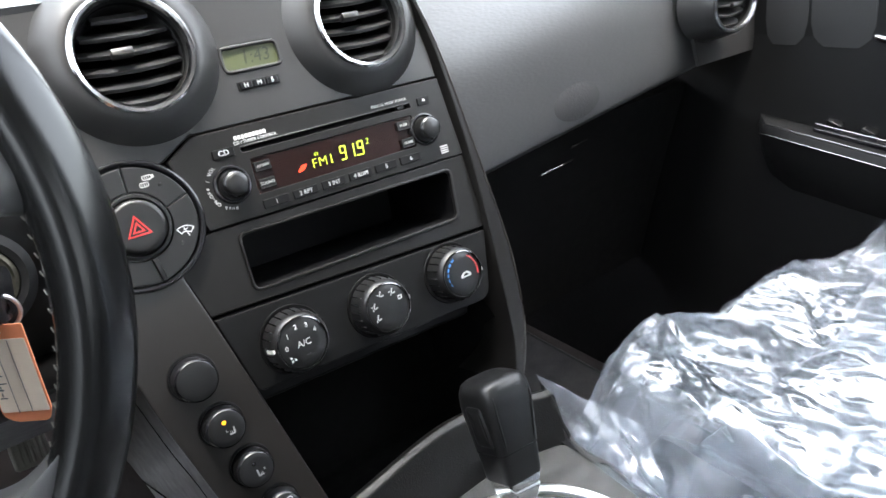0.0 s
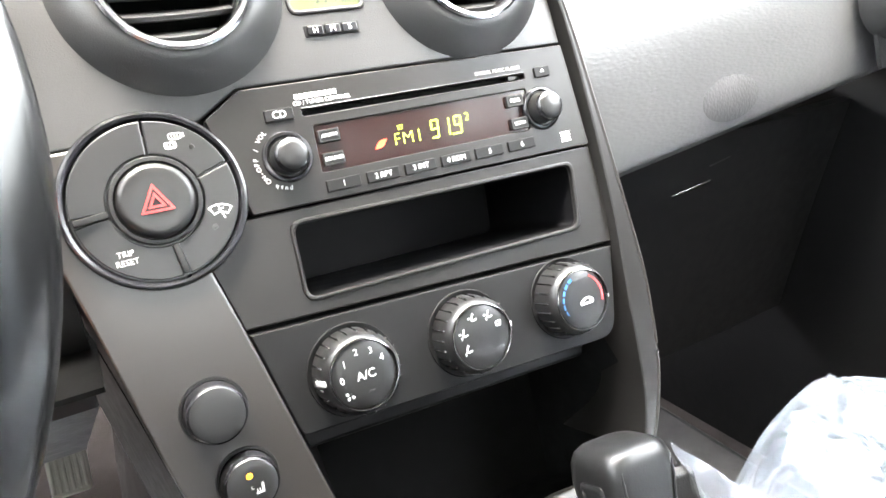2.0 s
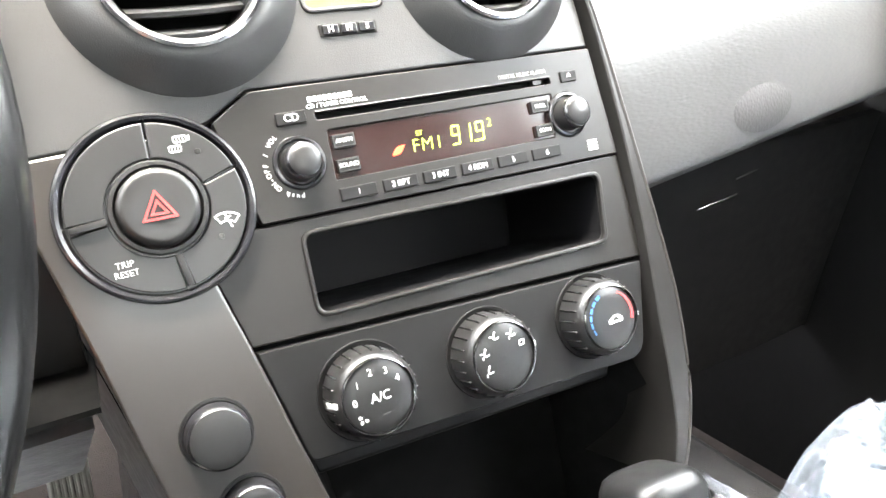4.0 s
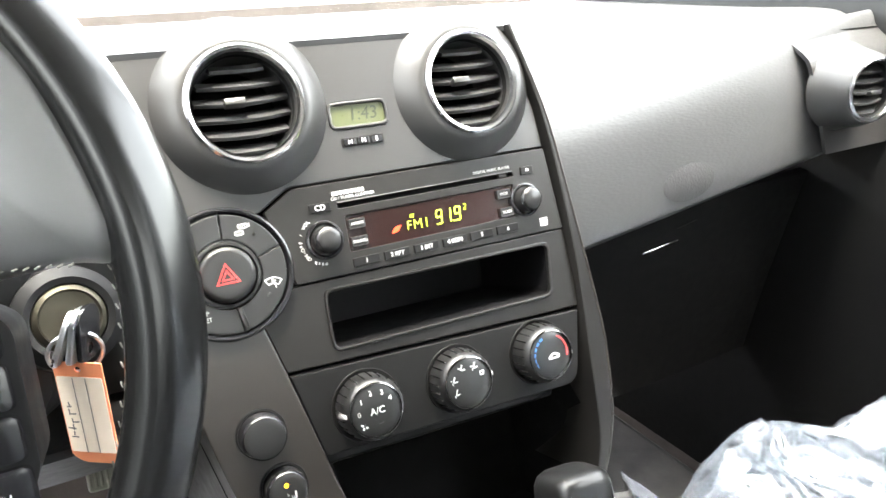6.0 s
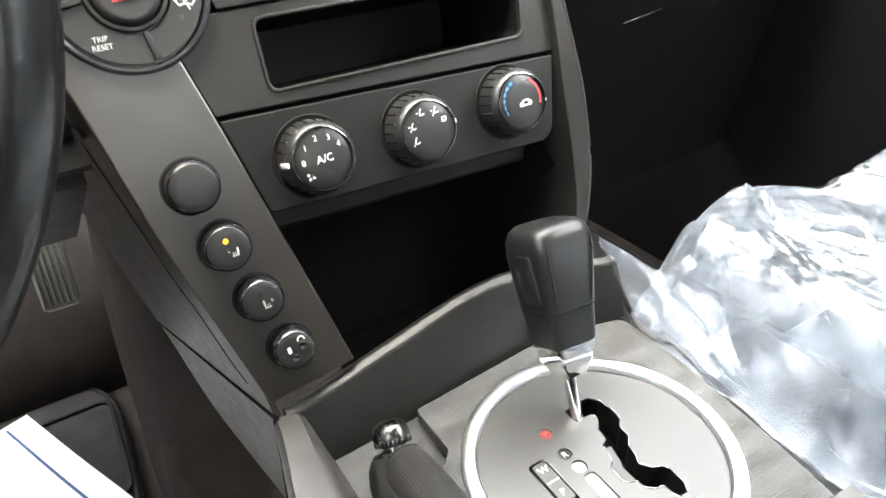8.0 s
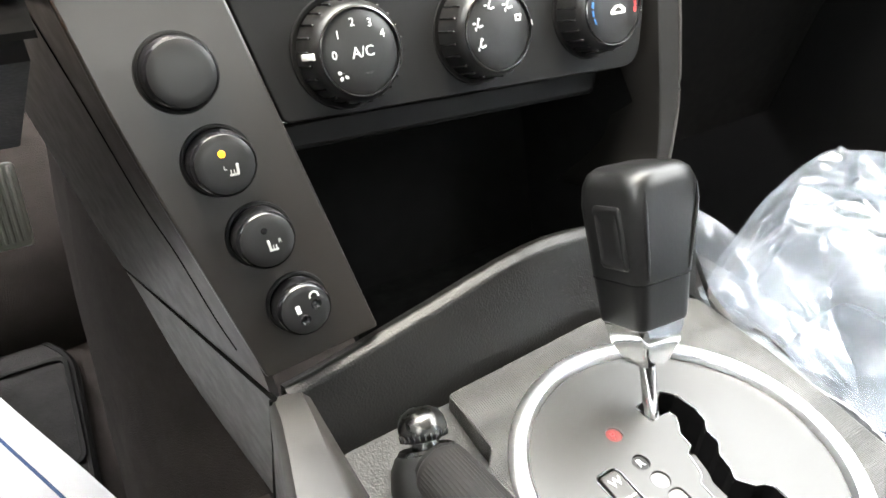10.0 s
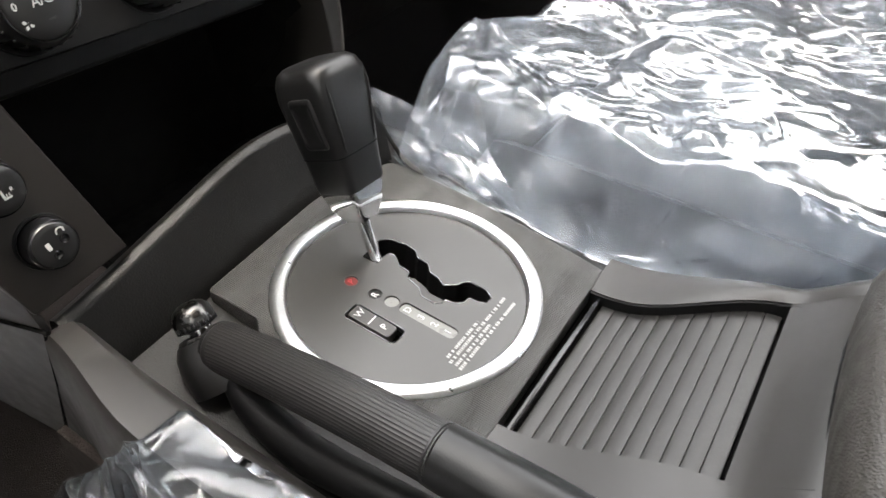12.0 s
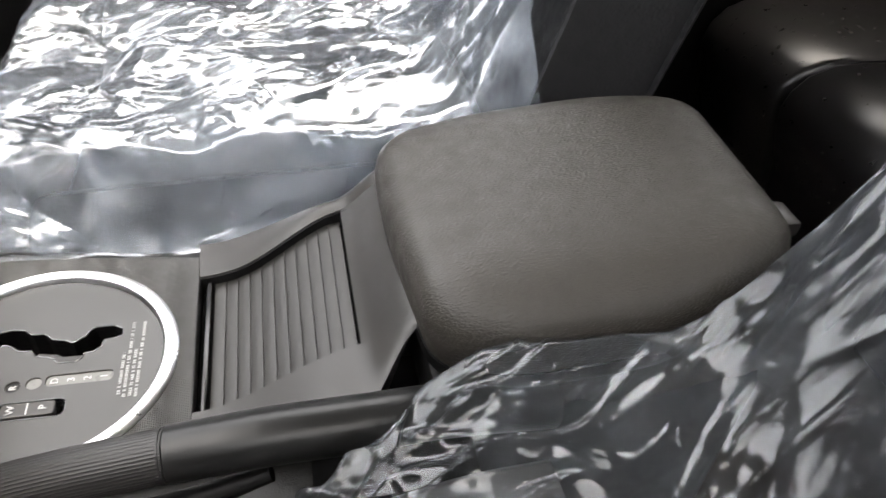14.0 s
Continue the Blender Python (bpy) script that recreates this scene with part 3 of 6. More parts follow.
    slim = [Vector((side(p.y, p.z) - 0.0001, p.y, p.z)) for p in spline([(0, 0.520, 0.690), (0, 0.488, 0.612), (0, 0.465, 0.560), (0, 0.4436, 0.5388), (0, 0.4243, 0.5105), (0, 0.4093, 0.4977)], 16)]
    part("panel_crease", tube(slim, 0.0005, 5), VOID, s)
    return s, VL, VR


stack_body, VENT_L, VENT_R = centre_stack()
air_vent(VENT_L, "round chrome-ringed air vent with dark slats on the stack", STACK, tab_x=-0.006, tab_slat=3)
air_vent(VENT_R, "round chrome-ringed air vent with dark slats on the stack", STACK, tab_x=-0.008, tab_slat=3)


def clock():
    c = thing("clock_display", "small olive liquid-crystal clock reading 1:43", "clock", STACK @ Vector((-0.0027, 0.1528, 0)))
    part("bezel", flat([rect(-0.0027, 0.1528, 0.0432, 0.0184, 0.0055), rect(-0.0027, 0.1528, 0.0388, 0.0140, 0.0035)], 0.004, STACK, 0.0009, 0.0012), FASCIA, c)
    part("screen", flat([rect(-0.0027, 0.1528, 0.0412, 0.0165, 0.004)], 0.003, STACK, 0.0002, -0.0014), LCD, c, "olive green liquid crystal screen")
    part("digits", letters("1:43", 0.0125, on(STACK, 0.0008, 0.1527, -0.0010), 0.0001, 0.12), DIGIT, c)
    b = thing("clock_buttons", "row of three tiny black clock buttons marked H M S", "button", STACK @ Vector((-0.003, 0.1345, 0)))
    part("button_tray", flat([rect(-0.003, 0.1346, 0.0305, 0.0062, 0.001)], 0.002, STACK, 0.0003, 0.0008), BLACK, b)
    for k, ch in enumerate("HMS"):
        x = -0.003 + (k - 1) * 0.0096
        key = part("button", flat([rect(x, 0.1346, 0.0084, 0.0046, 0.0008)], 0.002, STACK, 0.0004, 0.0018), SHINY, b)
        part("letter", letters(ch, 0.0045, on(STACK, x, 0.1346, 0.0019)), WHITE, key)


clock()


def seven_segment(parent, x, y, w, h, digit):
    """One lit digit of slim slanted bars."""
    lit = {"9": "abcdfg", "1": "bc"}[digit]
    bars = {"a": (0, h / 2, w, 0), "g": (0, 0, w, 0), "d": (0, -h / 2, w, 0), "b": (w / 2, h / 4, 0, h / 2), "c": (w / 2, -h / 4, 0, h / 2), "f": (-w / 2, h / 4, 0, h / 2)}
    for k in lit:
        dx, dy, bw, bh = bars[k]
        out = rect(dx, dy, bw * 0.78 + 0.0009, bh * 0.80 + 0.0009, 0.0004)
        part("lit_segment", flat([[(x + px + 0.10 * py, y + py) for px, py in out]], 0.0003, STACK, 0.00004, 0.0009), LIME, parent)


def radio():
    r = thing("car_radio", "grey car radio and disc player showing FM1 91.9", "car radio", STACK @ Vector((0.04, 0.078, 0)))
    face = fillet([(-0.0785, 0.0980), (-0.0672, 0.0482), (0.1466, 0.0457), (0.1408, 0.1090), (-0.0595, 0.1100)], 0.0012)
    slot = [(-0.0300, 0.0922), (0.1095, 0.0920), (0.1090, 0.0955), (-0.0305, 0.0958)]
    screen = [(-0.0272, 0.0620), (0.1052, 0.0620), (0.1080, 0.0862), (-0.0262, 0.0866)]
    part("faceplate", flat([face, fillet(slot, 0.0012), fillet(screen, 0.0012)], 0.007, STACK, 0.0006, 0.0014), PANEL, r)
    part("disc_slot", flat([[(x, y) for x, y in slot]], 0.002, STACK, 0.0002, -0.004), VOID, r, "narrow black disc slot")
    part("slot_lip", tube([STACK @ Vector((-0.030, 0.0962, 0.0016)), STACK @ Vector((0.109, 0.0959, 0.0016))], 0.0005, 6), FASCIA, r)
    part("slot_shutter", flat([rect(0.1005, 0.0938, 0.006, 0.0026, 0.001)], 0.003, STACK, 0.0003, 0.001), PANEL, r)
    win = part("display_window", flat([fillet(screen, 0.0012)], 0.003, STACK, 0.0002, 0.0004), SMOKE, r, "smoked dark red display window")
    for x, digit in ((0.0428, "9"), (0.0500, "1"), (0.0578, "9")):
        seven_segment(win, x, 0.0732, 0.0042, 0.0096, digit)
    part("decimal_point", flat([rect(0.0540, 0.0684, 0.0010, 0.0011, 0.0002)], 0.0003, STACK, 0.00004, 0.0009), LIME, win)
    part("band", letters("FM1", 0.0098, on(STACK, 0.0256, 0.0712, 0.0006), 0.0001, 0.05, 1.12, 0.022), LIME, win)
    part("stereo_mark", letters("ST", 0.0036, on(STACK, 0.0222, 0.0775, 0.0006), 0.0001), LIME, win)
    part("channel", letters("2", 0.0065, on(STACK, 0.0645, 0.0766, 0.0006), 0.0001, 0.1, 1.0, 0.02), LIME, win)
    leaf = fillet([(-0.0044, -0.0026), (0.0010, -0.0018), (0.0044, 0.0026), (-0.0010, 0.0018)], 0.0016)
    part("sound_mark", flat([leaf], 0.0003, on(STACK, 0.0088, 0.0707, 0.0), 0.00005, 0.0009), EMBER, win, "glowing orange-red sound mark")
    for x, y, w, text, size in ((-0.0425, 0.0948, 0.0150, "CD", 0.0052), (0.1218, 0.0945, 0.0110, "", 0)):
        k = part("button", flat([rect(x, y, w, 0.0062, 0.0008)], 0.003, STACK, 0.0005, 0.0026), BLACK, r)
        if text:
            part("letter", letters(text, size, on(STACK, x, y, 0.0028)), WHITE, k)
        else:
            part("eject_mark", flat([[(x - 0.0016, y - 0.0002), (x + 0.0016, y - 0.0002), (x, y + 0.0018)]], 0.0003, STACK, 0.00003, 0.0029), WHITE, k)
    for x, y, text in ((-0.0193, 0.0803, "AM/FM"), (-0.0195, 0.0682, "SOUND"), (0.0982, 0.0804, "FLDR"), (0.0984, 0.0668, "SCAN")):
        k = part("button", flat([rect(x, y, 0.0118, 0.0068, 0.0008)], 0.003, STACK, 0.0005, 0.0026), BLACK, r)
        part("key_edge", flat([rect(x, y, 0.0110, 0.0060, 0.0007), rect(x, y, 0.0102, 0.0052, 0.0006)], 0.0003, STACK, 0.00004, 0.0028), FASCIA, k)
        part("letter", letters(text, 0.0030, on(STACK, x, y, 0.0028)), WHITE, k)
    for k, text in enumerate(("1", "2 RPT", "3 INT", "4 RDM", "5", "6")):
        x = -0.0174 + k * 0.02280
        b = part("preset_button", flat([rect(x, 0.0543, 0.0192, 0.0062, 0.0006)], 0.003, STACK, 0.0005, 0.0026), BLACK, r)
        part("letter", letters(text, 0.0042, on(STACK, x, 0.0543, 0.0028)), WHITE, b)
    for name, x, y in (("volume_knob", -0.0430, 0.0735), ("tuning_knob", 0.1165, 0.0732)):
        k = part(name, lathe([(0.00005, 0.0136), (0.0050, 0.0133), (0.0072, 0.0126), (0.0084, 0.0112), (0.0090, 0.0092), (0.0094, 0.0012)], on(STACK, x, y), 48), KNOB, r)
        # separate glossy band added to give the edge its thin highlight
        part("knob_edge", lathe([(0.0076, 0.0121), (0.0083, 0.0117), (0.0088, 0.0106), (0.0090, 0.0096)], on(STACK, x, y), 48), SHINY, k, "glossy edge of the knob for its highlight")
        part("knob_ring", lathe([(0.0100, 0.0008), (0.0106, 0.0026), (0.0112, 0.0032), (0.0124, 0.0030), (0.0132, 0.0020), (0.0134, 0.0006)], on(STACK, x, y), 48), SHINY, k, "polished ring round the knob")
    for i, ch in enumerate("push ON-OFF / VOL"):
        a = radians(262 - i * 8.6)
        part("letter", letters(ch, 0.0033, on(STACK, -0.0430 + 0.0163 * math.cos(a), 0.0735 + 0.0163 * math.sin(a), 0.0016, math.degrees(a) - 90)), WHITE, r)
    for k in range(9):
        part("maker_mark", flat([rect(-0.0315 + k * 0.00262, 0.1024, 0.0020, 0.0026, 0.0003)], 0.0003, STACK, 0.00005, 0.0016), WHITE, r)
    part("letter", letters("CD / TUNER CONTROL", 0.0030, on(STACK, -0.0180, 0.0990, 0.0016)), WHITE, r)
    part("letter", letters("DIGITAL MUSIC PLAYER", 0.0030, on(STACK, 0.0915, 0.0993, 0.0016)), GREY, r)
    for k in range(4):
        part("disc_mark", flat([rect(0.1298, 0.0508 + k * 0.0017, 0.0072, 0.0010, 0.0003)], 0.0003, STACK, 0.00005, 0.0016), GREY, r)


radio()


def hazard_cluster():
    X, Y = -0.1095, 0.0648
    h = thing("hazard_switch_cluster", "round black switch cluster with red triangle hazard button", "switch cluster", STACK @ Vector((X, Y, 0)))
    m = on(STACK, X, Y)
    part("rim", lathe([(0.0418, -0.003), (0.0418, 0.0056), (0.0412, 0.0068), (0.0400, 0.0072), (0.0386, 0.0066), (0.0378, 0.0048), (0.0374, 0.0024), (0.0200, 0.0020)], m, 80), SHINY, h, "slim polished black rim")
    for a0, a1 in ((87, 185), (18.5, 87), (-82, 18.5), (185, 278)):
        low, high = (3.4 if a0 == 185 else 0.9), (3.4 if a1 == 185 else 0.9)
        low, high = (2.6 if a0 == -82 else low), (2.6 if a1 == 278 else high)
        key = part("sector_button", flat([sector(0, 0, 0.0214, 0.0370, a0 + low, a1 - high)], 0.006, m, 0.0007, 0.0064), KNOB, h)
        if a0 == 185:
            for k, word in enumerate(("TRIP", "RESET")):
                part("letter", letters(word, 0.0038, on(m, -0.0188, -0.0210 - 0.0040 * k, 0.0066)), GREY, key)
        if a0 == 18.5:
            for dx, dy, wide in ((0.0150, 0.0277, 0.0060), (0.0122, 0.0238, 0.0056)):
                part("heater_mark", flat([rect(dx, dy, wide, 0.0031, 0.0011), rect(dx, dy, wide - 0.0011, 0.0021, 0.0007)], 0.0003, m, 0.00005, 0.0067), GREY, key)
                for k in range(3):
                    part("heater_bar", flat([rect(dx - 0.0013 + 0.0013 * k, dy - 0.0004, 0.0004, 0.0030, 0.0002)], 0.0003, m, 0.00005, 0.0067), GREY, key)
            part("mirror_foot", flat([[(0.0178, 0.0284), (0.0192, 0.0290), (0.0192, 0.0266), (0.0178, 0.0270)]], 0.0003, m, 0.00005, 0.0067), GREY, key)
            part("lamp", lathe([(0.00005, 0.0069), (0.0012, 0.0067), (0.0014, 0.0060)], on(m, 0.0212, 0.0214), 16), PANEL, key)
        if a0 == -82:
            q = on(m, 0.0268, -0.0105, 0, -6)
            part("wiper_mark", flat([sector(0, -0.0062, 0.0050, 0.0094, 52, 128, 10), sector(0, -0.0062, 0.0057, 0.0087, 57, 123, 10)], 0.0003, q, 0.00005, 0.0067), WHITE, key)
            part("wiper_arm", flat([rect(0.0, -0.0010, 0.0006, 0.0066, 0.0003)], 0.0003, q @ pose(0, 0, 0, 0, 0, 24), 0.00005, 0.0068), WHITE, key)
            part("washer_mark", flat([rect(0.0004, 0.0006, 0.0030, 0.0005, 0.0002)], 0.0003, q @ pose(0, 0, 0, 0, 0, 18), 0.00005, 0.0068), WHITE, key)
            part("lamp", lathe([(0.00005, 0.0070), (0.0012, 0.0068), (0.0014, 0.0060)], on(m, 0.0226, -0.0177), 16), FASCIA, key)
    for a in (185, -82):
        part("spoke", block((0.0150, 0.0032, 0.004), m @ pose(0.0288 * math.cos(radians(a)), 0.0288 * math.sin(radians(a)), 0.0070, 0, 0, a), 0.0011), KNOB, h)
    part("button_ring", lathe([(0.0208, 0.002), (0.0207, 0.0072), (0.0200, 0.0082), (0.0184, 0.0084), (0.0178, 0.0066), (0.0176, 0.004)], m, 56), KNOB, h, "smooth raised collar")
    cap = part("hazard_button", lathe([(0.00005, 0.0104), (0.008, 0.0107), (0.0140, 0.0112), (0.0160, 0.0106), (0.0171, 0.0092), (0.0175, 0.005)], m, 56), KNOB, h, "dished round black button")
    tri = lambda k: [(k * math.cos(radians(a)) - 0.0006, k * math.sin(radians(a)) - 0.0010) for a in (90, 210, 330)]
    part("triangle", flat([fillet(tri(0.0088), 0.0006), tri(0.0068)], 0.0004, m, 0.00005, 0.0114), RED, cap, "red hazard triangle")
    part("triangle", flat([fillet(tri(0.0046), 0.0004), tri(0.0027)], 0.0004, m, 0.00005, 0.0114), RED, cap)


hazard_cluster()


def dial(x, y, label, r=0.0178):
    d = thing("climate_dial", label, "dial", STACK @ Vector((x, y, 0.002)), "heater dials")
    m = on(STACK, x, y)
    part("well", lathe([(0.0252, 0.0014), (0.0247, 0.0024), (0.0238, 0.0022), (0.0225, 0.0016)], m, 56), BLACK, d)
    body = part("grip", lathe([(0.0222, 0.0014), (0.0220, 0.0100), (0.0212, 0.0150), (0.0196, 0.0186), (0.0184, 0.0196), (0.0180, 0.0190)], m, 64), KNOB, d)
    for k in range(24):
        a = 2 * math.pi * (k + 0.5) / 24
        part("rib", block((0.0016, 0.0009, 0.0130), m @ pose(0.0217 * math.cos(a), 0.0217 * math.sin(a), 0.0090, 0, -3, math.degrees(a)), 0.0003, 1), SHINY, body)
    # added metal ring that draws the highlight of the rounded plastic edge
    part("rim_highlight", lathe([(0.0186, 0.0192), (0.0184, 0.0203), (0.0178, 0.0206), (0.0175, 0.0196)], m, 64), RIMS, d, "metal ring drawing the highlight on the rim")
    cap = part("cap", lathe([(0.00005, 0.0206), (0.010, 0.0203), (0.0166, 0.0196), (0.0176, 0.0190)], m, 56), KNOB, d, "smooth domed black cap")
    return d, cap, m, body


def dials():
    d, cap, m, body = dial(-0.0370, -0.0420, "black fan dial marked A/C with numbers 0 to 4")
    Z = 0.0206
    part("letter", letters("A/C", 0.0063, on(m, 0.0006, -0.0004, Z)), WHITE, cap)
    for ch, a in zip("01234", (180, 140, 100, 62, 28)):
        part("letter", letters(ch, 0.0048, on(m, 0.0122 * math.cos(radians(a)), 0.0122 * math.sin(radians(a)), Z - 0.0004)), WHITE, cap)
    for a in (0, 90, 180, 270):
        part("fan_mark", flat([fillet([(0.0003, 0.0004), (0.0018, 0.0006), (0.0020, 0.0022), (0.0005, 0.0020)], 0.0006)], 0.0003, on(m, -0.0098, -0.0082, Z - 0.0007, a + 6), 0.00005, 0.0002), WHITE, cap)
    part("lamp", flat([rect(0.0012, -0.0092, 0.0036, 0.0008, 0.0003)], 0.0003, m @ pose(0, 0, 0, 0, 0, 4), 0.00005, Z - 0.0001), FASCIA, cap)
    part("pointer", block((0.0085, 0.0028, 0.0016), m @ pose(-0.0213, 0.0010, 0.0140, 0, -76, 0), 0.0004), WHITE, body, "white pointer")
    d, cap, m, body = dial(0.0330, -0.0438, "black air-flow dial with white figure symbols")
    for a in (205, 160, 110, 60, 22):
        q = on(m, 0.0118 * math.cos(radians(a)), 0.0118 * math.sin(radians(a)), Z - 0.0004)
        if a == 22:
            part("air_mark", flat([fillet([(-0.0018, -0.0016), (0.0014, -0.0018), (0.0022, 0.0014), (-0.0016, 0.0014)], 0.0006), fillet([(-0.0010, -0.0008), (0.0008, -0.0009), (0.0012, 0.0006), (-0.0009, 0.0006)], 0.0003)], 0.0003, q, 0.00005, 0.0002), WHITE, cap)
            continue
        part("air_mark", flat([rect(-0.0004, 0.0002, 0.0008, 0.0030, 0.0004)], 0.0003, q @ pose(0, 0, 0, 0, 0, -14), 0.00005, 0.0002), WHITE, cap)
        part("air_mark", flat([rect(0.0010, -0.0012, 0.0026, 0.0008, 0.0003)], 0.0003, q @ pose(0, 0, 0, 0, 0, 12), 0.00005, 0.0002), WHITE, cap)
        part("air_mark", flat([circle(0.0005, 0.0023, 0.0006, 10)], 0.0003, q, 0.00005, 0.0002), WHITE, cap)
        if a != 205:
            part("air_mark", flat([rect(-0.0022, 0.0006, 0.0016, 0.0007, 0.0003)], 0.0003, q, 0.00005, 0.0002), WHITE, cap)
        if a in (205, 160, 60):
            part("air_mark", flat([rect(-0.0016, -0.0018, 0.0007, 0.0016, 0.0003)], 0.0003, q, 0.00005, 0.0002), WHITE, cap)
    part("pointer", block((0.0030, 0.0024, 0.0014), m @ pose(0.0203, 0.0008, 0.0172, 0, 62, 0), 0.0003), WHITE, body)
    d, cap, m, body = dial(0.1036, -0.0430, "black temperature dial with blue and red arc")
    for k in range(6):
        part("cold_scale", flat([sector(0, 0, 0.0134, 0.0153 - 0.0002 * k, 112 + k * 17, 124 + k * 17, 4)], 0.0003, m, 0.00004, Z - 0.0004), COLD, cap)
    for k in range(6):
        part("hot_scale", flat([sector(0, 0, 0.0141 - 0.0001 * k, 0.0152, 62 - (k + 1) * 13, 62 - k * 13 - 1.5, 4)], 0.0003, m, 0.00004, Z - 0.0004), HOT, cap)
    car = fillet([(-0.0034, -0.0012), (0.0036, -0.0012), (0.0040, 0.0004), (0.0018, 0.0020), (-0.0008, 0.0020), (-0.0034, 0.0004)], 0.0006)
    hole = fillet([(-0.0022, -0.0004), (0.0026, -0.0004), (0.0010, 0.0012), (-0.0002, 0.0012)], 0.0004)
    part("recirculation_mark", flat([[(1.35 * x, 1.35 * y) for x, y in car], [(1.35 * x, 1.35 * y) for x, y in hole]], 0.0003, on(m, 0.0018, -0.0018), 0.00004, Z + 0.0001), WHITE, cap)
    part("pointer", block((0.0030, 0.0024, 0.0014), m @ pose(0.0201, -0.0030, 0.0172, 0, 62, 0), 0.0003), WHITE, body)


dials()


def strip_switches():
    spots = ((-0.1090, -0.0385), (-0.1020, -0.0758), (-0.0930, -0.1110), (-0.0837, -0.1468))
    labels = ("plain black round blanking plug on the switch strip", "round black seat heater switch with lit amber lamp", "round black seat heater switch with lamp off", "round black socket plate with two jack holes")
    for k, ((x, y), label) in enumerate(zip(spots, labels)):
        s = thing("round_switch", label, "switch", STACK @ Vector((x, y, 0.003)), "switches on the strip")
        m = on(STACK, x, y, 0.003)
        r = (0.0148, 0.0140, 0.0135, 0.0132)[k]
        up = 0.0034
        part("collar", lathe([(r + 0.0016, -0.0005), (r + 0.0012, 0.0012), (r + 0.0002, 0.0014), (r - 0.0006, 0.0)], m, 48), BLACK, s)
        m = m @ pose(0, 0, up)
        part("body", lathe([(r - 0.0002, -0.001 - up), (r - 0.0004, 0.0066), (r - 0.0010, 0.0084), (r - 0.0020, 0.0094)], m, 48), SHINY, s, "polished side of the button")
        cap = part("cap", lathe([(0.00005, 0.0100), (r * 0.6, 0.0099), (r * 0.82, 0.0096), (r - 0.0018, 0.0091)], m, 48), KNOB, s)
        if k in (1, 2):
            part("lamp", lathe([(0.00005, 0.0104), (0.0013, 0.0103), (0.0016, 0.0096)], m @ pose(-0.0006, 0.0046, 0), 20), AMBER if k == 1 else SHINY, cap, "lit amber lamp" if k == 1 else "unlit lamp")
            dx, grip = (0.0026, 1) if k == 1 else (0.0018, -1)
            part("letter", letters("L" if k == 1 else "R", 0.0026, on(m, dx - 0.0032 * grip, -0.0012, 0.0102)), GREY, cap)
            part("seat_mark", flat([rect(dx + 0.0018 * grip, -0.0020, 0.0011, 0.0046, 0.0005)], 0.0003, m @ pose(0, 0, 0, 0, 0, -6 * grip), 0.00004, 0.0103), GREY, cap)
            part("seat_mark", flat([rect(dx, -0.0044, 0.0040, 0.0009, 0.0004)], 0.0003, m, 0.00004, 0.0103), GREY, cap)
            for j in range(3):
                part("heat_mark", flat([rect(dx - 0.0012 + 0.0012 * j, -0.0034, 0.0004, 0.0022, 0.0002)], 0.0003, m, 0.00004, 0.0103), GREY, cap)
        if k == 3:
            for dx, dy in ((-0.0012, -0.0044), (0.0050, 0.0014)):
                part("jack_hole", lathe([(0.00005, 0.0102), (0.0016, 0.0102), (0.0022, 0.0106), (0.0025, 0.0100)], m @ pose(dx, dy, 0), 20), SHINY, cap)
            part("plug_mark", flat([rect(-0.0034, 0.0018, 0.0022, 0.0040, 0.0004)], 0.0003, m @ pose(0, 0, 0, 0, 0, 8), 0.00004, 0.0104), WHITE, cap)
            part("headphone_mark", flat([sector(0.0046, 0.0056, 0.0016, 0.0024, -20, 200, 12)], 0.0003, m, 0.00004, 0.0104), WHITE, cap)


strip_switches()


def pod_vent():
    d = thing("vent_pod", "grey end panel of the dashboard carrying a vent", "dashboard panel", (0.57, 0.49, 0.78))
    lean = lambda v: 0.538 - 0.048 * v
    part("panel", sheet(lambda u, v: (lean(v) + (0.668 - lean(v)) * u, 0.4955 + 0.010 * v * v + 0.030 * smooth(0.72, 1.0, v), 0.708 + 0.132 * v), 10, 24, 0.004), FASCIA, d)
    part("panel_seam", block((0.16, 0.004, 0.0016), pose(0.575, 0.527, 0.834), 0.0004), VOID, d)
    turn = Matrix.Rotation(radians(-10), 4, "Z")
    frame_ = Matrix.Translation((0.548, 0.486, 0.779)) @ turn @ Matrix(((1, 0, 0, 0), (0, 0, -1, 0), (0, 1, 0, 0), (0, 0, 0, 1)))
    air_vent((0, 0), "round chrome-ringed air vent at the dashboard's outer end", frame_, radius=0.0320, depth=0.034, slats=5, tab_x=0.004, tab_slat=2, flare=0.014)


pod_vent()


# ---- centre console ----
def console_z(y):
    """Height of the console's top along the car."""
    base = 0.4348 + y * math.tan(RISE)
    return base + 0.036 * smooth(0.175, 0.05, y) + 0.030 * smooth(0.065, 0.020, y)


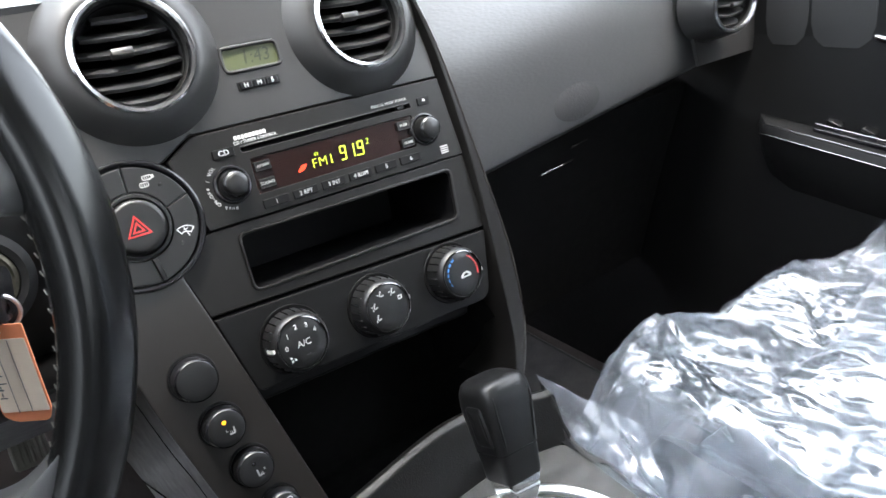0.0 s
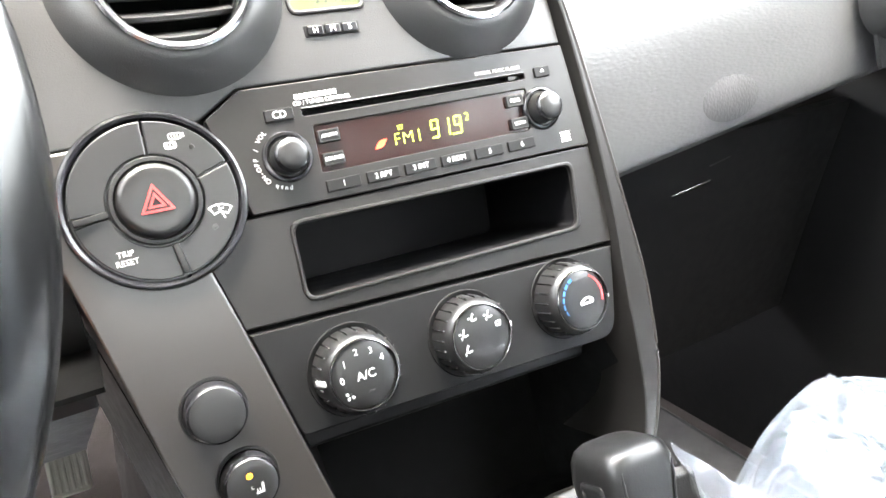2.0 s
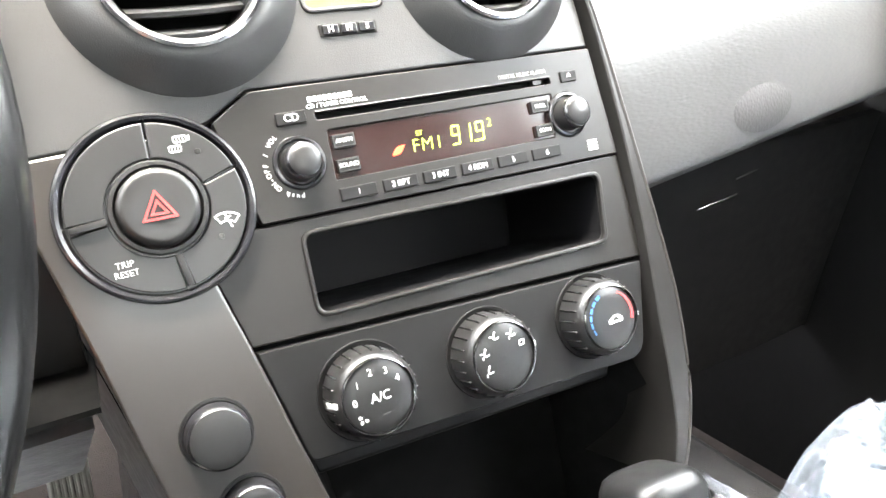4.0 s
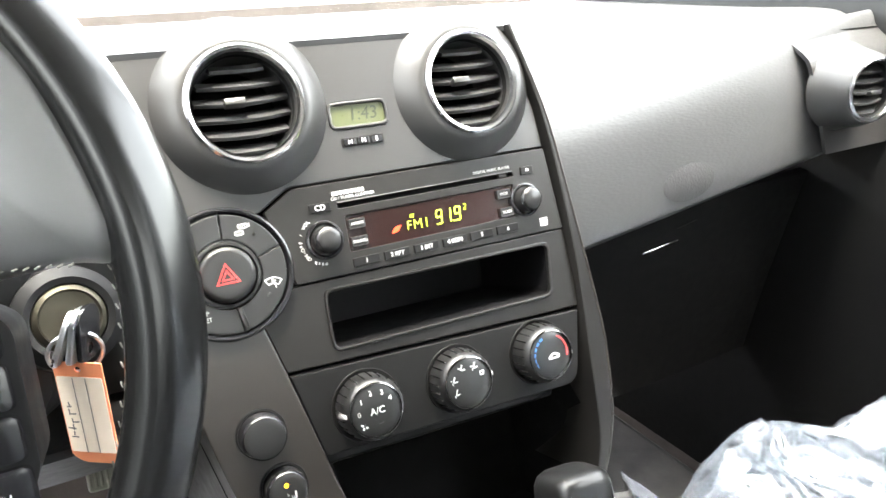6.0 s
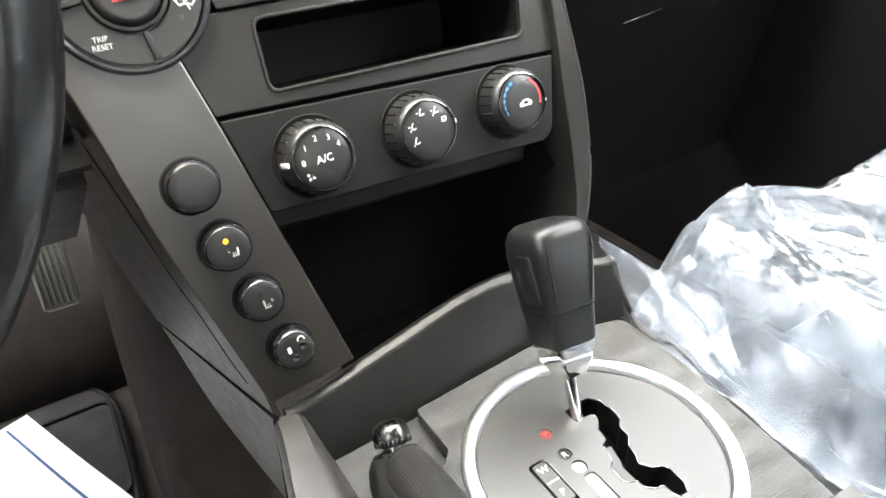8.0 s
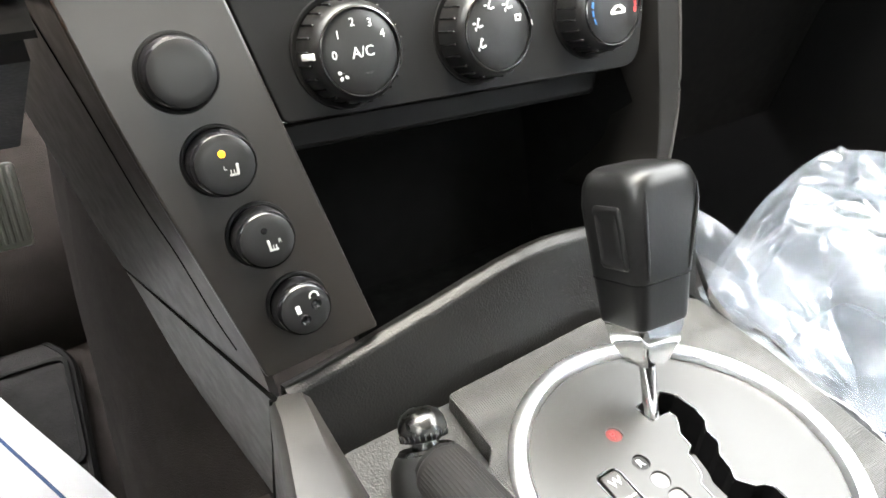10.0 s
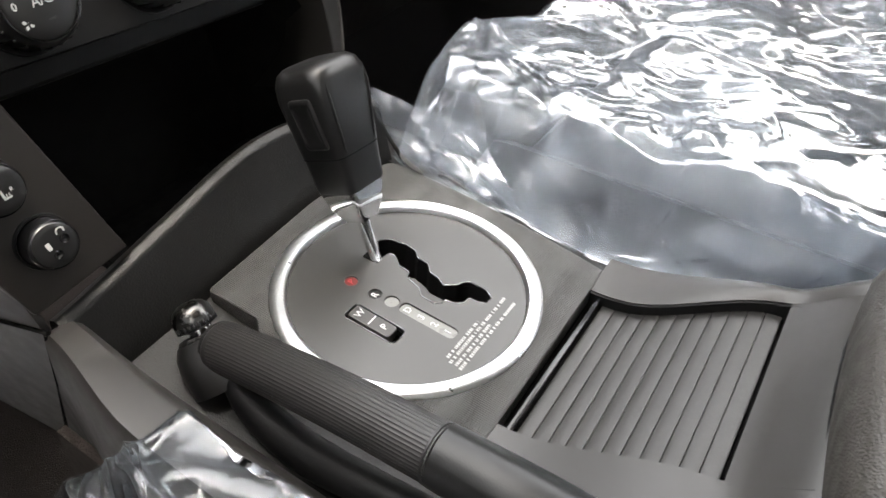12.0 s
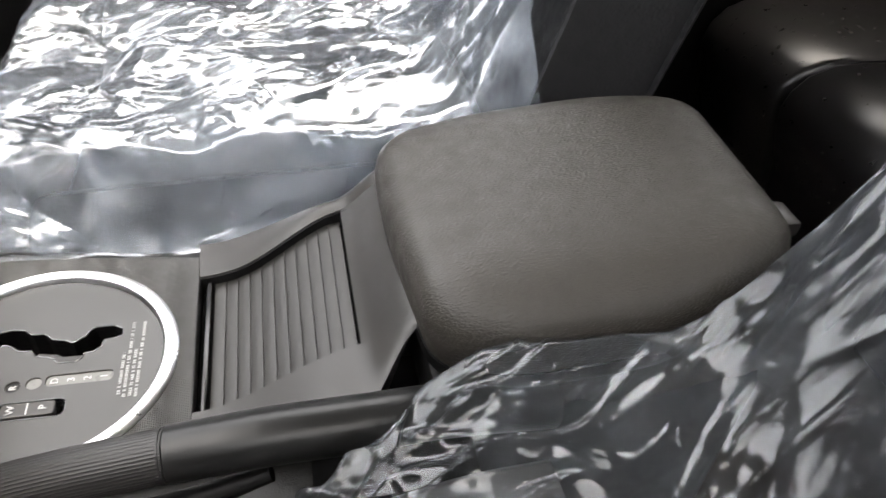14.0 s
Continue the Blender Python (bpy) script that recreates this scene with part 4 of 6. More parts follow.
def console():
    c = thing("centre_console", "dark grey plastic centre console with a leather-grained front", "centre console", (0.05, 0.15, 0.40))
    rim = []
    for k in range(31):
        y = 0.381 - 0.409 * k / 30
        z = 0.486 - 0.012 * smooth(0.39, 0.25, y) + 0.018 * smooth(0.10, 0.0, y)
        dx = -0.016 * smooth(0.385, 0.30, y)
        rim.append([Vector(p) for p in ((-0.104 + dx, y + 0.06 * smooth(0.2, 0.38, y), 0.330), (-0.1055 + dx, y + 0.022 * smooth(0.2, 0.38, y), 0.43), (-0.1075 + dx * 0.8, y, z - 0.004), (-0.1045 + dx * 0.8, y, z), (-0.0915 + dx * 0.3, y, z - 0.001), (-0.0880 + dx * 0.2, y, z - 0.005), (-0.0790, y, 0.446), (-0.0740, y, 0.430), (-0.0740, y, 0.385))])
    part("left_rim", loft(rim), CONSOLE, c, "grey side rim beside the driver's seat")
    seam = [Vector((-0.1065, 0.3790, 0.487)), Vector((-0.1055, 0.402, 0.430)), Vector((-0.1040, 0.445, 0.333))]
    part("rim_seam", tube(seam, 0.0010, 5), VOID, c)
    part("recess_floor", sheet(lambda u, v: (-0.082 + 0.09 * u, 0.40 - 0.40 * v, 0.436 + 0.012 * smooth(0.30, 0.40, 0.40 - 0.40 * v) - 0.004 * v), 12, 20, 0.006), GRAIN, c, "leather-grained well round the brake lever")

    def front(u, v):
        x = -0.098 + 0.268 * u
        top = 0.485 + 0.027 * smooth(-0.13, 0.06, x) - 0.012 * smooth(0.06, 0.17, x)
        bow = 0.010 * math.sin(math.pi * min(1, max(0, u)))
        foot = 0.364 + 0.008 * smooth(-0.02, 0.10, x) - 0.012 * smooth(0.12, 0.17, x)
        pts = [(foot, 0.434), (foot + 0.003, 0.452), (foot + 0.012, top - 0.012), (foot + 0.0145, top - 0.003), (foot + 0.020, top), (foot + 0.026, top - 0.003), (foot + 0.030, top - 0.014), (foot + 0.036, 0.445)]
        t = v * (len(pts) - 1)
        i = min(int(t), len(pts) - 2)
        a, b = Vector(pts[i]), Vector(pts[i + 1])
        p = a.lerp(b, t - i)
        return (x, p.x + bow * 0.4, p.y)
    part("front_wall", sheet(front, 40, 28, 0.003), GRAIN, c, "black leather-grained front wall with a rounded top")

    hole = circle(0.0609, 0.2700, 0.0795, 72)
    top = fillet([(-0.0165, 0.3675), (-0.0160, 0.3268), (-0.0335, 0.3065), (-0.0345, 0.1715), (0.0055, 0.1715), (0.1360, 0.1725), (0.1530, 0.1735), (0.1580, 0.2100), (0.1660, 0.2950), (0.1645, 0.3600), (0.1050, 0.3762)], [0.003, 0.002, 0.006, 0.001, 0, 0, 0.001, 0.03, 0.03, 0.008, 0.03])
    part("selector_surround", flat([top, hole], 0.014, PLATE, 0.0010, 0.0), WEAVE, c, "dark grey panel with a fine woven texture")
    part("right_skirt", loft([[Vector((0.1535 + 0.012 * smooth(0.17, 0.30, y), y, console_z(y) - 0.002)), Vector((0.166 + 0.012 * smooth(0.17, 0.30, y), y, console_z(y) - 0.006)), Vector((0.178, y, 0.40)), Vector((0.180, y, 0.16)), Vector((0.150, y, 0.16)), Vector((0.150, y, 0.42))] for y in [0.40 - 0.42 * k / 24 for k in range(25)]]), BLACK, c)

    def left_rail(u, v):
        y = 0.1715 - 0.150 * v
        inner = 0.0065 + 0.012 * smooth(0.17, 0.06, y)
        outer = -0.0345 + 0.042 * smooth(0.074, 0.022, y)
        x = outer + (inner - outer) * u
        return (x, y, console_z(y) - 0.0005 - 0.004 * (1 - u) ** 4)
    part("tray_rail", sheet(left_rail, 8, 20, 0.010), CONSOLE, c)

    def right_rail(u, v):
        y = 0.1735 - 0.152 * v
        inner = 0.1310 + 0.0260 * smooth(0.15, 0.055, y)
        x = inner + (0.168 + 0.004 * smooth(0.12, 0.05, y) - inner) * u
        return (x, y, console_z(y) - 0.0005 + 0.004 * smooth(0.16, 0.03, y) * math.sin(math.pi * u))
    part("tray_rail", sheet(right_rail, 8, 20, 0.010), CONSOLE, c)

    def rear_rail(u, v):
        y = 0.0610 - 0.040 * v
        return (0.017 + 0.142 * u, y, console_z(y) - 0.0005)
    part("tray_rail", sheet(rear_rail, 10, 8, 0.010), CONSOLE, c)
    for rail, f in (("tray_wall", lambda y: 0.1310 + 0.0260 * smooth(0.15, 0.055, y)), ("tray_wall", lambda y: 0.0065 + 0.012 * smooth(0.17, 0.06, y))):
        part(rail, sheet(lambda u, v: (f(0.172 - 0.111 * u), 0.172 - 0.111 * u, console_z(0.172 - 0.111 * u) - 0.0015 - 0.016 * v), 24, 2, 0.0015), BLACK, c, "black inner edge of the tray")
    # flat near-black sheet in place of the shaded gap under the lever
    part("gap_sheet", sheet(lambda u, v: (-0.070 + 0.100 * u, 0.100 - 0.100 * v, 0.440), 4, 4, 0.004), VOID, c, "near-black sheet for the shaded gap where the brake lever is hinged")
    part("storage_box", block((0.180, 0.240, 0.30), pose(0.058, -0.095, 0.335), 0.012), BLACK, c)
    part("left_skirt", sheet(lambda u, v: (-0.119 - 0.020 * v, 0.40 - 0.70 * u, 0.40 - 0.28 * v), 10, 6, 0.006), CARPET, c)


console()


def tambour():
    t = thing("tambour_tray", "ribbed sliding tambour cover of the console tray", "tray cover", (0.07, 0.11, 0.45))
    n, a0, a1 = 11, 0.1625, 0.0625
    flank = lambda y: (0.0072 + 0.012 * smooth(0.17, 0.06, y), 0.1304 + 0.0260 * smooth(0.15, 0.055, y))
    for k in range(n):
        y0, y1 = a0 + (a1 - a0) * k / n, a0 + (a1 - a0) * (k + 1) / n
        rows = []
        for y, dz in ((y0 - 0.0001, -0.0012), (y0 - 0.0003, -0.0002), (y0 - 0.0008, 0.0), (y1 + 0.0008, 0.0), (y1 + 0.0003, -0.0002), (y1 + 0.0001, -0.0012)):
            x0, x1 = flank(y)
            z = console_z(y) - 0.0090 + dz
            rows.append([Vector((x0, y, z)), Vector((x1, y, z)), Vector((x1, y, z - 0.002)), Vector((x0, y, z - 0.002))])
        part("slat", loft(rows), TAMBOUR, t)
    # near-black sheet gives the gaps round the slats their shade
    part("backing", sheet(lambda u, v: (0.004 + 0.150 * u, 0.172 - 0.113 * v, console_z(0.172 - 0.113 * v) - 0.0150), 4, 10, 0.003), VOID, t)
    part("pull_lip", block((0.122, 0.0030, 0.006), pose(0.0685, 0.1655, console_z(0.166) - 0.0065), 0.0008), SHINY, t, "polished pull lip")


tambour()


def selector_gate():
    g = thing("selector_gate", "round smoked selector plate with a satin silver ring", "gear selector", PLATE @ Vector((0.0609, 0.27, 0)))
    C = (0.0609, 0.2700)
    m = on(PLATE, *C)
    part("silver_ring", lathe([(0.0872, -0.001), (0.0872, 0.0006), (0.0858, 0.0020), (0.0825, 0.0026), (0.0785, 0.0020), (0.0768, 0.0000), (0.0766, -0.004)], m, 96), SATIN, g, "broad satin silver ring")
    slot = fillet([(0.0675, 0.3000), (0.0670, 0.3110), (0.0868, 0.3125), (0.0924, 0.3069), (0.0944, 0.2957), (0.0931, 0.2862), (0.0882, 0.2810), (0.0878, 0.2725), (0.0822, 0.2668), (0.0805, 0.2588), (0.0775, 0.2535), (0.0829, 0.2458),
                   (0.0873, 0.2440), (0.0904, 0.2408), (0.0900, 0.2278), (0.0868, 0.2225), (0.0805, 0.2225), (0.0785, 0.2269), (0.0782, 0.2335), (0.0721, 0.2344), (0.0684, 0.2385), (0.0675, 0.2444), (0.0629, 0.2456), (0.0601, 0.2490), (0.0608, 0.2599),
                   (0.0650, 0.2632), (0.0668, 0.2680), (0.0685, 0.2755), (0.0735, 0.2780), (0.0745, 0.2868), (0.0785, 0.2911), (0.0812, 0.2962), (0.0800, 0.2997), (0.0735, 0.3005)], 0.0007, 2)
    W = (0.0247, 0.2690, 0.0135, 0.0385)
    switch = rect(*W, 0.0040)
    holes = [circle(0.0446, 0.3032, 0.0044, 24), circle(0.0445, 0.2838, 0.0044, 24), circle(0.0458, 0.2716, 0.0047, 24), rect(0.0466, 0.2443, 0.0088, 0.0410, 0.0042)]
    part("plate", flat([circle(*C, 0.0776, 96), slot, switch, *holes], 0.005, PLATE, 0.0005, -0.0020), GATE, g, "smoked grey satin plate")
    walls = [[Vector((x, y, z)) for x, y in slot] for z in (-0.003, -0.030)]
    part("slot_wall", loft(walls, PLATE, caps=False), BLACK, g)
    part("slot_edge", tube([PLATE @ Vector((x, y, -0.0021)) for x, y in slot], 0.0005, 6, closed=True), RIMS, g, "thin bright slot edge")
    part("slot_step", flat([fillet([(0.0590, 0.2445), (0.0590, 0.2610), (0.0655, 0.2640), (0.0675, 0.2770), (0.0770, 0.2770), (0.0740, 0.2640), (0.0715, 0.2600), (0.0715, 0.2445)], 0.002)], 0.004, PLATE, 0.0004, -0.0085), TAMBOUR, g)
    part("slot_floor", flat([circle(*C, 0.070, 40)], 0.003, PLATE, 0.0002, -0.030), VOID, g)
    for k, (pts, mat, word) in enumerate(zip(holes, (PLAMP, GATE, GATE, GATE), ("P", "R", "", ""))):
        w = part("indicator_window", flat([pts], 0.002, PLATE, 0.0001, -0.0034), (PLAMP, PANEL, WINDOW, WINDOW)[k], g, ("red-lit P window", "dark R window", "pale round N window", "long smoky window marked D 3 2 1")[k])
        if word:
            cx, cy = (0.0446, 0.3032) if word == "P" else (0.0445, 0.2838)
            part("letter", letters(word, 0.0062, on(PLATE, cx, cy, -0.0031)), WHITE if word == "R" else HOT, w)
        if k == 3:
            for j, ch in enumerate("D321"):
                part("letter", letters(ch, 0.0066, on(PLATE, 0.0466, 0.2595 - j * 0.0100, -0.0031)), WHITE, w)
    part("switch_well", loft([[Vector((x, y, z)) for x, y in switch] for z in (-0.003, -0.012)], PLATE, caps=False), VOID, g)
    part("switch_edge", tube([PLATE @ Vector((x, y, -0.0021)) for x, y in switch], 0.0004, 6, closed=True), RIMS, g)
    part("switch_well_floor", flat([switch], 0.002, PLATE, 0.0001, -0.0105), VOID, g)
    rock = part("mode_switch", flat([rect(0.0250, 0.2710, 0.0108, 0.0320, 0.003)], 0.008, PLATE, 0.0012, -0.0010), CONSOLE, g, "grey rocker switch marked W and P")
    part("letter", letters("W", 0.0068, on(PLATE, 0.0250, 0.2805, -0.0008)), WHITE, rock)
    part("letter", letters("P", 0.0068, on(PLATE, 0.0250, 0.2618, -0.0008)), WHITE, rock)
    part("switch_bar", flat([rect(0.0250, 0.2712, 0.0085, 0.0009, 0.0002)], 0.0003, PLATE, 0.00004, -0.0007), WHITE, rock)
    rnd = random.Random(5)
    for line, (y, x0, x1) in enumerate(((0.2186, 0.0290, 0.0640), (0.2152, 0.0265, 0.0912), (0.2114, 0.0270, 0.0660), (0.2079, 0.0259, 0.0915))):
        x = x0
        while x < x1:
            w = rnd.uniform(0.0006, 0.0016)
            part("caution_line", flat([[(x, y - 0.0010), (min(x + w, x1), y - 0.0010), (min(x + w, x1), y + 0.0010), (x, y + 0.0010)]], 0.0002, PLATE, 0.00002, -0.0017), GREY, g)
            x += w + (0.0006 if rnd.random() < 0.78 else 0.0020)


selector_gate()


def rounded(wx, wy, r, n=6):
    return rect(0, 0, wx, wy, r, n)


def shifter():
    s = thing("gear_lever", "black automatic gear lever with chrome collar in Park", "gear lever", (0.072, 0.304, 0.451))
    axis = Vector((0.0085, 0.0470, 0.1170)).normalized()
    side = Vector((1, 0, 0)) - axis * axis.x
    side.normalize()
    m = Matrix.Translation((0.0715, 0.3040, 0.4500)) @ Matrix((side, axis.cross(side), axis)).transposed().to_4x4()
    part("rod", lathe([(0.0042, -0.02), (0.0042, 0.045)], m, 24), CHROME, s, "bright steel rod")
    part("collar", loft([[Vector((x, y, z)) for x, y in rounded(wx, wy, r)] for z, wx, wy, r in ((0.0290, 0.0160, 0.0160, 0.003), (0.0300, 0.0180, 0.0180, 0.003), (0.0400, 0.0265, 0.0262, 0.004), (0.0500, 0.0300, 0.0298, 0.004), (0.0525, 0.0300, 0.0298, 0.004))], m, angle=25), CHROME, s, "faceted chrome collar")
    secs = ((0.0525, 0.0322, 0.0318, 0.005), (0.0545, 0.0336, 0.0333, 0.006), (0.0760, 0.0366, 0.0363, 0.007), (0.0775, 0.0375, 0.0370, 0.007), (0.0980, 0.0419, 0.0411, 0.009), (0.1140, 0.0447, 0.0437, 0.010), (0.1235, 0.0445, 0.0434, 0.012), (0.1292, 0.0416, 0.0407, 0.014), (0.1320, 0.0345, 0.0339, 0.012), (0.1330, 0.0214, 0.0221, 0.008))
    drift = lambda z: -0.05 * (z - 0.0525)
    knob = part("knob", loft([[Vector((x, y + drift(z), z)) for x, y in rounded(wx, wy, r)] for z, wx, wy, r in secs], m, angle=50), LEATHER, s, "black leather knob with rounded top")

    def half(z, k):
        """Half width (k = 1) or half depth (k = 2) of the knob at a height."""
        for lo, hi in zip(secs, secs[1:]):
            if lo[0] <= z <= hi[0]:
                t = (z - lo[0]) / (hi[0] - lo[0])
                return 0.5 * (lo[k] + (hi[k] - lo[k]) * t)
        return 0.5 * secs[-1][k]
    for sgn in (-1, 1):
        ridge = [Vector((sgn * (half(z, 1) - 0.0058), drift(z) - half(z, 2) - 0.0001, z)) for z in [0.0790 + 0.0044 * k for k in range(11)]]
        part("ridge", tube(ridge, [0.0002, 0.0006] + [0.0009] * 7 + [0.0006, 0.0002], 8, m), LEATHER, knob)
        pad = []
        for out, k in ((-0.0010, 1.0), (0.0010, 1.0), (0.0019, 0.93), (0.0021, 0.80), (0.0014, 0.72), (0.0013, 0.3)):
            pad.append([Vector((sgn * (half(0.100 + z * k, 1) + out), -0.003 + y * k + drift(0.100), 0.100 + z * k)) for y, z in rect(0, 0, 0.0190, 0.0320, 0.003, 4)])
        part("thumb_panel", loft(pad, m, angle=40), LEATHER, knob, "raised rounded panel on the knob's side")
    part("knob_seam", tube([Vector((x, y + drift(0.0768), 0.0768)) for x, y in rounded(0.0370, 0.0368, 0.007)], 0.0004, 5, m, closed=True), VOID, knob)

shifter()


def parking_brake():
    b = thing("parking_brake", "black parking brake lever lying flat beside the selector", "brake lever", (-0.05, 0.2, 0.46))
    path = spline([(-0.0485, 0.3230, 0.4620), (-0.0490, 0.2900, 0.4700), (-0.0505, 0.2300, 0.4820), (-0.0520, 0.1700, 0.4900)], 96)
    radii = [0.0118 + 0.0026 * min(1, k / 6) for k in range(97)]
    rings = []
    for k in range(97):
        d = (path[min(k + 1, 96)] - path[max(k - 1, 0)]).normalized()
        m = Matrix.Translation(path[k]) @ d.to_track_quat("Z", "Y").to_matrix().to_4x4()
        flute = 0.00022 * smooth(6, 9, k)
        rings.append([m @ Vector(((radii[k] + flute * (1 if j % 2 else -1)) * math.cos(math.pi * j / 48), (radii[k] + flute * (1 if j % 2 else -1)) * math.sin(math.pi * j / 48), 0)) for j in range(96)])
    grip = part("grip", loft(rings, angle=50), KNURL, b, "finely fluted round grip")
    for k, wide in ((3, 0.0018), (95, 0.0010)):
        d = (path[min(k + 1, 96)] - path[k - 1]).normalized()
        m = Matrix.Translation(path[k]) @ d.to_track_quat("Z", "Y").to_matrix().to_4x4()
        part("band", lathe([(radii[k] - 0.0004, -wide), (radii[k] + 0.0006, -wide * 0.6), (radii[k] + 0.0006, wide * 0.6), (radii[k] - 0.0004, wide)], m, 32), KNOB, grip, "smooth band at the grip's end")
    back = spline([(-0.0520, 0.1705, 0.4900), (-0.0515, 0.1200, 0.4910), (-0.0490, 0.0700, 0.4860), (-0.0450, 0.0200, 0.4790), (-0.0400, -0.0500, 0.4600)], 30)
    part("sleeve", tube(back, [0.0152 + 0.001 * math.sin(math.pi * k / 30) for k in range(31)], 28), LEATHER, b, "black leather-grained rear sleeve")
    arm = spline([(-0.0500, 0.3180, 0.4560), (-0.0590, 0.2900, 0.4440), (-0.0640, 0.2450, 0.4420), (-0.0640, 0.1900, 0.4520), (-0.0610, 0.1200, 0.4700)], 24)
    part("lower_arm", tube(arm, [0.005 + 0.006 * math.sin(math.pi * k / 24) for k in range(25)], 16), BLACK, b)
    axis = Vector((0.006, 0.026, 0.0300)).normalized()
    m = Matrix.Translation((-0.0490, 0.3300, 0.4560)) @ axis.to_track_quat("Z", "Y").to_matrix().to_4x4()
    part("nose", lathe([(0.0205, -0.024), (0.0206, -0.008), (0.0190, 0.001), (0.0160, 0.0062), (0.0138, 0.0074), (0.0118, 0.0060)], m, 36), KNOB, b, "rounded black nose shell")
    part("nose_ring", lathe([(0.0142, 0.0058), (0.0145, 0.0078), (0.0130, 0.0090), (0.0112, 0.0074)], m, 36), DULL, b, "dark metal ring in the nose")
    part("stem", lathe([(0.0070, 0.002), (0.0070, 0.016)], m, 24), RIMS, b, "dark metal stem")
    but = part("button", lathe([(0.0080, 0.0118), (0.0108, 0.0128), (0.0118, 0.0150), (0.0120, 0.0180), (0.0112, 0.0222), (0.0090, 0.0256), (0.0050, 0.0278), (0.00005, 0.0284)], m, 40), DULL, b, "domed satin steel release button with a knurled edge")
    for k in range(26):
        a = 2 * math.pi * k / 26
        part("knurl", block((0.0010, 0.0012, 0.0034), m @ pose(0.0116 * math.cos(a), 0.0116 * math.sin(a), 0.0146, 0, 0, math.degrees(a)), 0.0003, 1), SHINY, but)


parking_brake()


def armrest():
    a = thing("armrest_lid", "taupe leather-grained padded armrest lid of the console", "armrest", (0.06, -0.09, 0.50))
    plan = [(-0.030, 0.026), (0.060, 0.036), (0.145, 0.037), (0.166, -0.030), (0.166, -0.140), (0.148, -0.213), (-0.022, -0.206), (-0.046, -0.120), (-0.046, -0.020)]
    base = fillet(plan, [0.022, 0.05, 0.030, 0.05, 0.05, 0.030, 0.030, 0.05, 0.05], 6)
    cx, cy = 0.060, -0.088
    rings = []
    for z, k in ((0.494, 0.960), (0.503, 0.978), (0.518, 0.994), (0.532, 1.000), (0.5415, 0.982), (0.5480, 0.94), (0.5515, 0.88), (0.5540, 0.76), (0.5552, 0.58), (0.5558, 0.30)):
        rings.append([Vector((cx + (x - cx) * k, cy + (y - cy) * k, z - 0.009 * smooth(0.00, -0.050, cx + (x - cx) * k) * (z > 0.51) + 0.010 * smooth(0.0, -0.2, cy + (y - cy) * k))) for x, y in base])
    part("pad", loft(rings, angle=70), ARM, a, "padded taupe leather-grained pad")
    part("lower_shell", loft([[Vector((cx + (x - cx) * k, cy + (y - cy) * k, z)) for x, y in base] for z, k in ((0.482, 0.95), (0.488, 0.975), (0.4975, 0.975))]), BLACK, a)
    part("rear_tab", block((0.026, 0.016, 0.012), pose(0.034, -0.230, 0.524, 6), 0.003), CONSOLE, a, "small grey tab at the rear")


armrest()


# ---- steering wheel and column ----
WA = radians(16.2)
WHEEL = Matrix(((1, 0, 0, -0.343), (0, math.sin(WA), -math.cos(WA), 0.295), (0, math.cos(WA), math.sin(WA), 0.797), (0, 0, 0, 1)))


